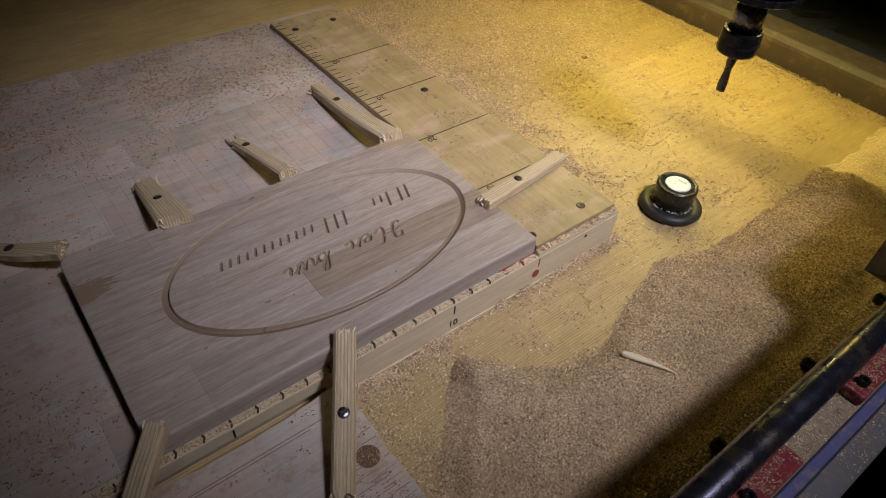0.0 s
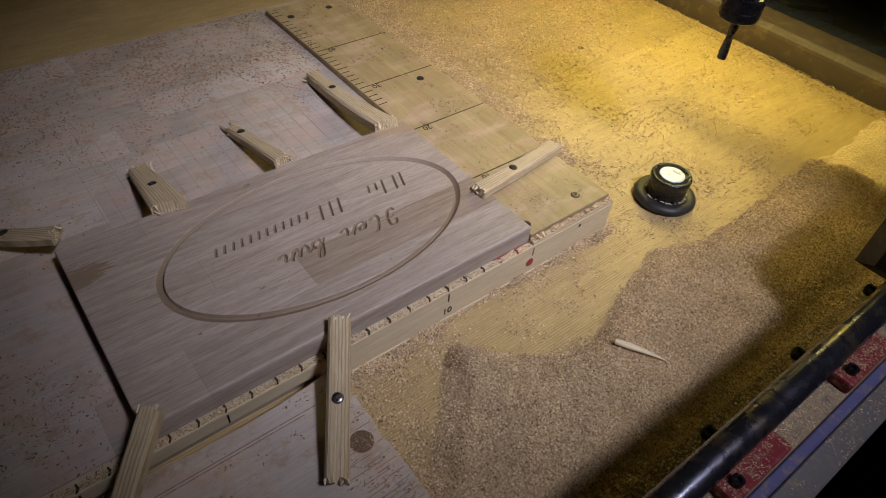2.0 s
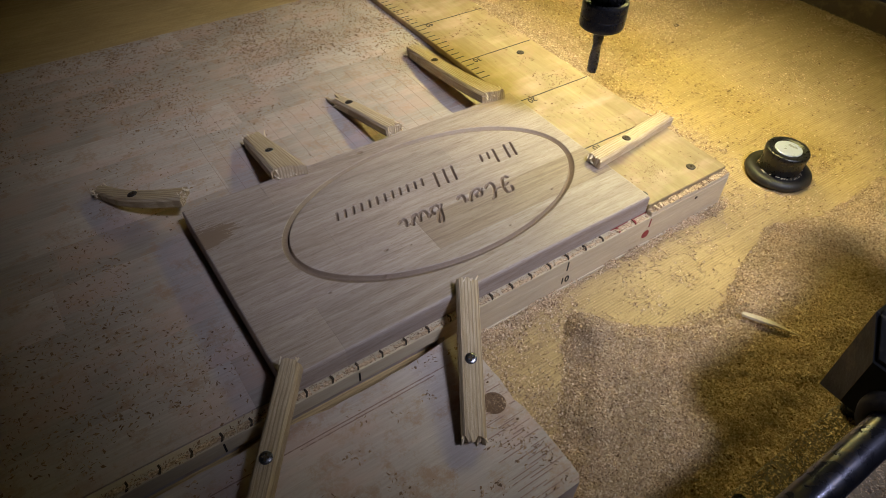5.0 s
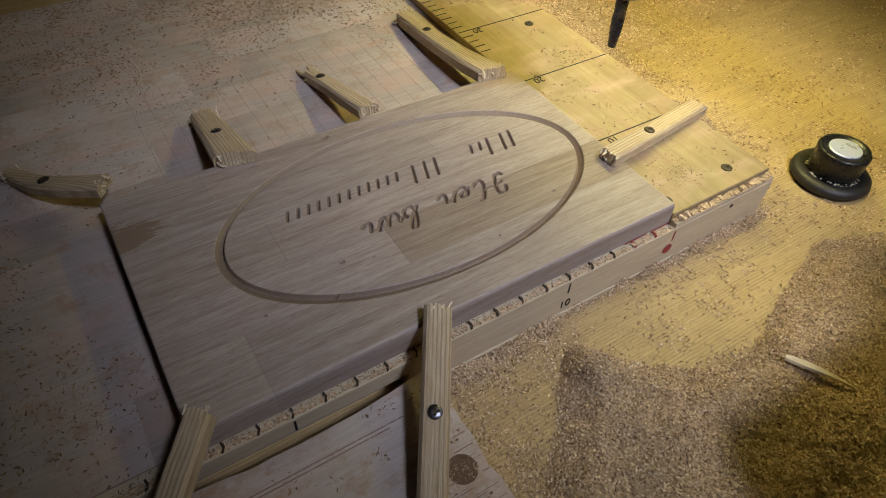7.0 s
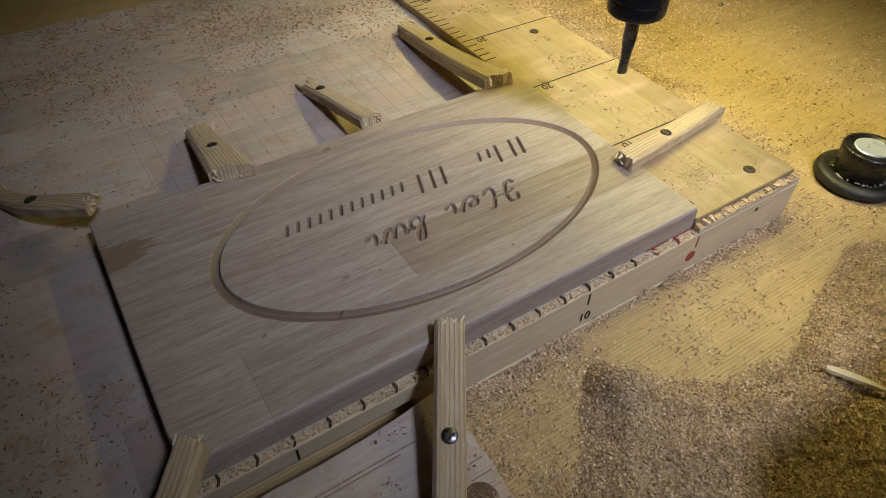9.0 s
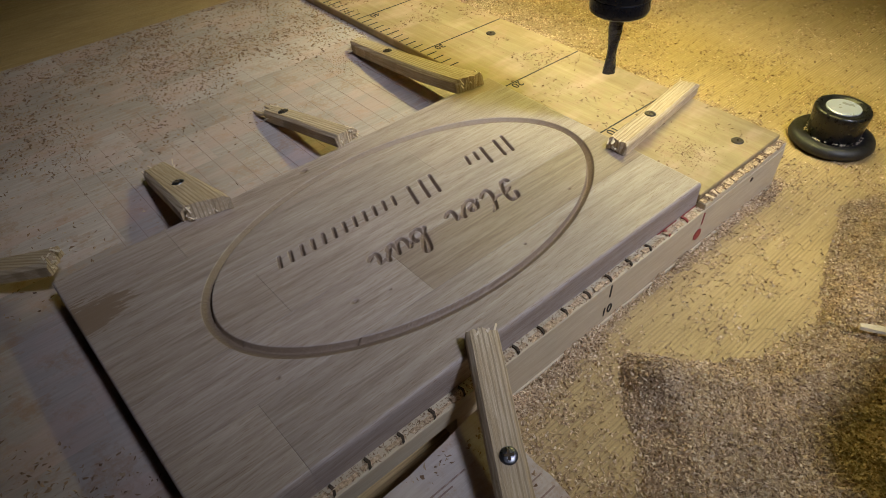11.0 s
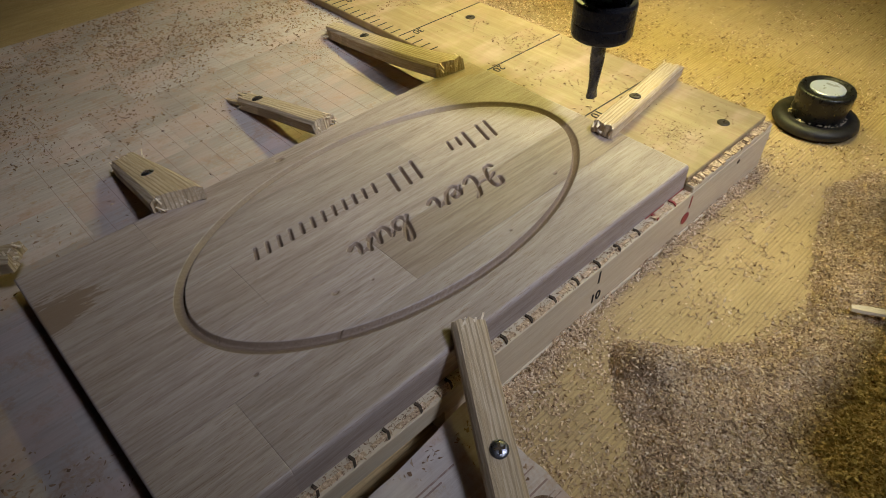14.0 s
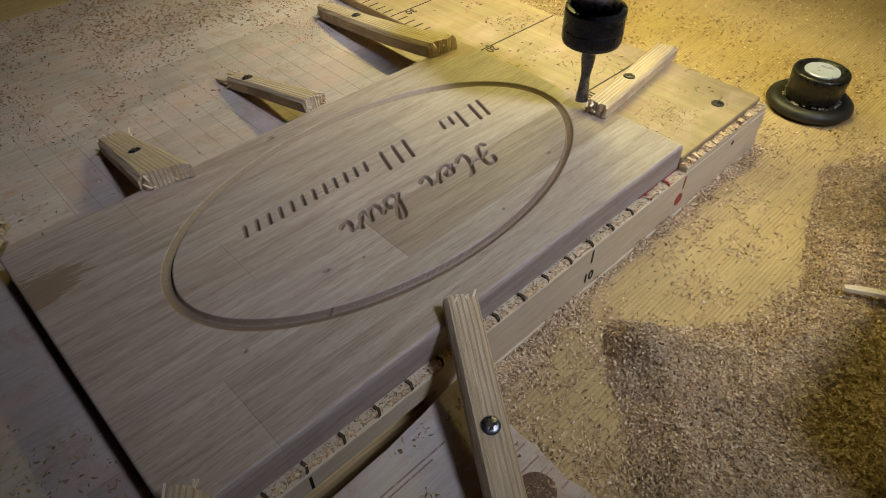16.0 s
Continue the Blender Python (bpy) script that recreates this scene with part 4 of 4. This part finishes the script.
def sawdust():
    rng = np.random.RandomState(7)
    xs, ys = np.arange(-0.24, 0.60, 0.003), np.arange(-0.222, 0.60, 0.003)
    X, Y = np.meshgrid(xs, ys)
    Z = drift(X, Y)
    Z = Z - 0.0005 - 0.0040 * (1 - smooth((Z - 0.0008) / 0.0020))
    Z[(X < 0.1075) & (Y > 0.0)] = -0.004
    Z[(X < -0.219) & (Y > -0.145)] = -0.004
    idx = np.arange(X.size).reshape(X.shape)
    tri = np.concatenate([np.stack([idx[:-1, :-1], idx[:-1, 1:], idx[1:, 1:]], -1).reshape(-1, 3), np.stack([idx[:-1, :-1], idx[1:, 1:], idx[1:, :-1]], -1).reshape(-1, 3)])
    keep = (Z.ravel()[tri] > -0.0015).any(1)
    tri = tri[keep]
    verts, tris = [np.stack([X, Y, Z], -1).reshape(-1, 3)], [tri]

    def sow(n, x0, x1, y0, y1, lo, hi, keep_if):
        x, y = rng.uniform(x0, x1, n), rng.uniform(y0, y1, n)
        z = drift(x, y)
        ok = keep_if(x, y, z, rng.rand(n)) & ~((x < 0.1085) & (y > 0)) & ~((x < -0.218) & (y > -0.146))
        x, y, z = x[ok], y[ok], z[ok]
        v, f = flakes(x, y, np.maximum(z - 0.0005, 0), rng.uniform(lo, hi, len(x)), rng)
        tris.append(f + sum(len(a) for a in verts))
        verts.append(v)

    def clumps(x, y, seed, scale, cut):
        return smooth((0.6 * lattice(x + 2, y + 2, seed, scale) + 0.4 * lattice(x + 2, y + 2, seed + 1, scale * 3.7) - cut) / 0.22)

    def front(x, y, z, r):
        thin = 0.02 + 0.16 * clumps(x, y, 52, 40, 0.5) + 0.55 * smooth((-0.085 - x) / 0.05) * (0.25 + 0.75 * clumps(x, y, 54, 60, 0.42))
        return r < np.where(z > 0.0002, 1.0, thin + 0.5 * smooth((z + 0.0019) / 0.0020))

    def behind(x, y, z, r):
        far = smooth((y - 0.13 - 0.42 * (x - 0.17)) / 0.16)
        return r < np.where(z > 0.0002, 1.0, 0.05 + 0.22 * clumps(x, y, 50, 30, 0.45) + 0.75 * far * (0.55 + 0.45 * clumps(x, y, 56, 24, 0.4)))

    sow(230000, -0.24, 0.42, -0.220, 0.0, 0.0008, 0.0021, front)
    sow(60000, 0.105, 0.19, 0.05, 0.60, 0.0010, 0.0022, behind)
    sow(170000, 0.105, 0.60, -0.03, 0.60, 0.0010, 0.0025, behind)
    sow(2500, 0.11, 0.60, -0.05, 0.60, 0.0016, 0.0030, lambda x, y, z, r: r < 0.5)
    sow(9000, 0.578, 0.607, -0.10, 0.60, 0.0010, 0.0026, lambda x, y, z, r: r < 0.35 + 0.65 * clumps(x, y, 58, 40, 0.4))
    tri_object("sawdust", verts[0], tris[0], DUST_BED, "heaps and drifts of pale brown sawdust on the bed", True)
    tri_object("loose_grains", np.concatenate(verts[1:]), np.concatenate(tris[1:]) - len(verts[0]), DUST, "loose grains lying over the drifts of sawdust")

    # sprinkling on the panel, the plate and the offcut board
    def sprinkle(n, x0, x1, y0, y1, z, dens, lo=0.0007, hi=0.0026):
        x, y = rng.uniform(x0, x1, n), rng.uniform(y0, y1, n)
        ok = rng.rand(n) < dens(x, y)
        x, y = x[ok], y[ok]
        return flakes(x, y, np.full(len(x), z), rng.uniform(lo, hi, len(x)), rng, 0.15, 0.45)

    def patchy(seed, scale, cut):
        return lambda x, y: smooth((lattice(x + 5, y + 5, seed, scale) * 0.6 + lattice(x + 5, y + 5, seed + 1, scale * 3) * 0.4 - cut) / 0.25)

    sets = [
        sprinkle(80000, -0.75, 0.0, 0.21, 0.555, TOP, lambda x, y: patchy(20, 16, 0.40)(x, y) * (0.06 + 0.60 * smooth((y - 0.30) / 0.16)) + 0.25 * smooth((y - 0.40) / 0.1)),
        sprinkle(20000, -0.75, -0.353, 0.0, 0.25, TOP, lambda x, y: 0.45 * patchy(24, 14, 0.42)(x, y)),
        sprinkle(3000, -0.12, -0.02, 0.29, 0.40, TOP, lambda x, y: np.exp(-(((x + 0.055) / 0.022) ** 2 + ((y - 0.345) / 0.02) ** 2)), 0.0006, 0.0014),
        sprinkle(500, -0.19, -0.14, 0.28, 0.35, TOP, lambda x, y: np.exp(-(((x + 0.170) / 0.01) ** 2 + ((y - 0.325) / 0.012) ** 2)), 0.0006, 0.0014),
        sprinkle(9000, 0.002, 0.105, 0.015, 0.53, PLATE, lambda x, y: 0.75 * patchy(30, 28, 0.50)(x, y) * (0.5 + (y > 0.2) + (y > 0.4))),
        sprinkle(2200, 0.01, 0.07, 0.015, 0.07, PLATE, lambda x, y: np.exp(-(((x - 0.038) / 0.014) ** 2 + ((y - 0.04) / 0.016) ** 2)), 0.0006, 0.0014),
        sprinkle(2200, 0.0, 0.106, 0.0010, 0.0062, TOP + 0.0042, lambda x, y: 0.9 + 0 * x, 0.0007, 0.0016),
        sprinkle(4000, -0.62, 0.0, 0.0008, 0.007, TOP - 0.0008, lambda x, y: 0.6 + 0 * x, 0.0006, 0.0014),
        sprinkle(20000, -0.6, -0.222, -0.143, -0.012, 0.029, lambda x, y: 0.35 * patchy(40, 25, 0.45)(x, y)),
        sprinkle(260, -0.243, -0.223, -0.080, -0.060, 0.029, lambda x, y: 1.0 * (np.hypot(x + 0.2329, y + 0.0702) < 0.0085), 0.0008, 0.0020),
        sprinkle(160, SX0, SX1, SY0, SY1, TOP + STH, lambda x, y: 0.5 + 0 * x, 0.0003, 0.0007),
    ]
    verts, tris, base = [], [], 0
    for v, f in sets:
        verts.append(v)
        tris.append(f + base)
        base += len(v)
    # dust settled along the rail: on its foot, its ledge and its brackets
    def over_bracket(x, y):
        return 1.0 * (np.abs((x + 0.723 + 0.064) % 0.128 - 0.064) < 0.027)

    rail_sets = [
        sprinkle(26000, -0.35, 0.62, -0.2315, -0.2035, 0.0100, lambda x, y: 0.5 + 0.5 * patchy(60, 30, 0.35)(x, y), 0.0009, 0.0022),
        sprinkle(15000, -0.30, 0.40, -0.2600, -0.2420, 0.1056, lambda x, y: (1 - over_bracket(x, y)) * (0.45 + 0.55 * patchy(62, 40, 0.4)(x, y)), 0.0006, 0.0015),
        sprinkle(9000, -0.30, 0.40, -0.2590, -0.2450, 0.1158, lambda x, y: 0.75 * over_bracket(x, y) * patchy(64, 60, 0.30)(x, y), 0.0005, 0.0013),
        sprinkle(5000, -0.30, 0.40, -0.2840, -0.2690, 0.0881, lambda x, y: 0.6 * patchy(66, 40, 0.45)(x, y), 0.0006, 0.0015),
    ]
    starts = np.cumsum([0] + [len(v) for v, f in rail_sets])
    tri_object("rail_dust", np.concatenate([v for v, f in rail_sets]), np.concatenate([f + b for (v, f), b in zip(rail_sets, starts)]), DUST, "sawdust settled along the guide rail")
    tri_object("wood_chips", np.concatenate(verts), np.concatenate(tris), CHIPS, "scattered brown wood chips on the panel and plate")


sawdust()


# ---- motion ----
def motions():
    rows = [(0.0, 0.250, 0.016, 0.122), (0.5, 0.250, 0.016, 0.128), (1.0, 0.250, 0.017, 0.137), (1.5, 0.250, 0.018, 0.140), (2.0, 0.250, 0.019, 0.146),
            (2.4, 0.248, 0.026, 0.146), (2.5, 0.240, 0.030, 0.146), (2.7, 0.205, 0.042, 0.146), (2.9, 0.147, 0.057, 0.143), (3.1, 0.080, 0.075, 0.140), (3.3, 0.022, 0.092, 0.136),
            (3.5, 0.008, 0.098, 0.133), (4.0, 0.000, 0.103, 0.130), (6.3, 0.006, 0.108, 0.130), (7.0, 0.010, 0.112, 0.125), (8.0, 0.005, 0.107, 0.118),
            (8.7, -0.002, 0.100, 0.115), (10.8, -0.003, 0.092, 0.105), (12.0, -0.009, 0.085, 0.098), (13.0, -0.014, 0.081, 0.091),
            (14.0, -0.016, 0.079, 0.082), (15.0, -0.016, 0.079, 0.072), (16.0, -0.014, 0.080, 0.062)]
    walk(SPINDLE, [(t, pose(x, y, z)) for t, x, y, z in rows])
    # the cutter spins once the router has started
    walk(CUTTER, [(0.0, pose(0, 0, 0)), (5.0, pose(0, 0, 0))] + [(round(5.0 + 0.1 * i, 1), pose(0, 0, 0, 0, 0, -83 * i)) for i in range(1, 111)])
    walk(GANTRY, [(t, pose(x, 0, 0)) for t, x, y, z in rows])


motions()
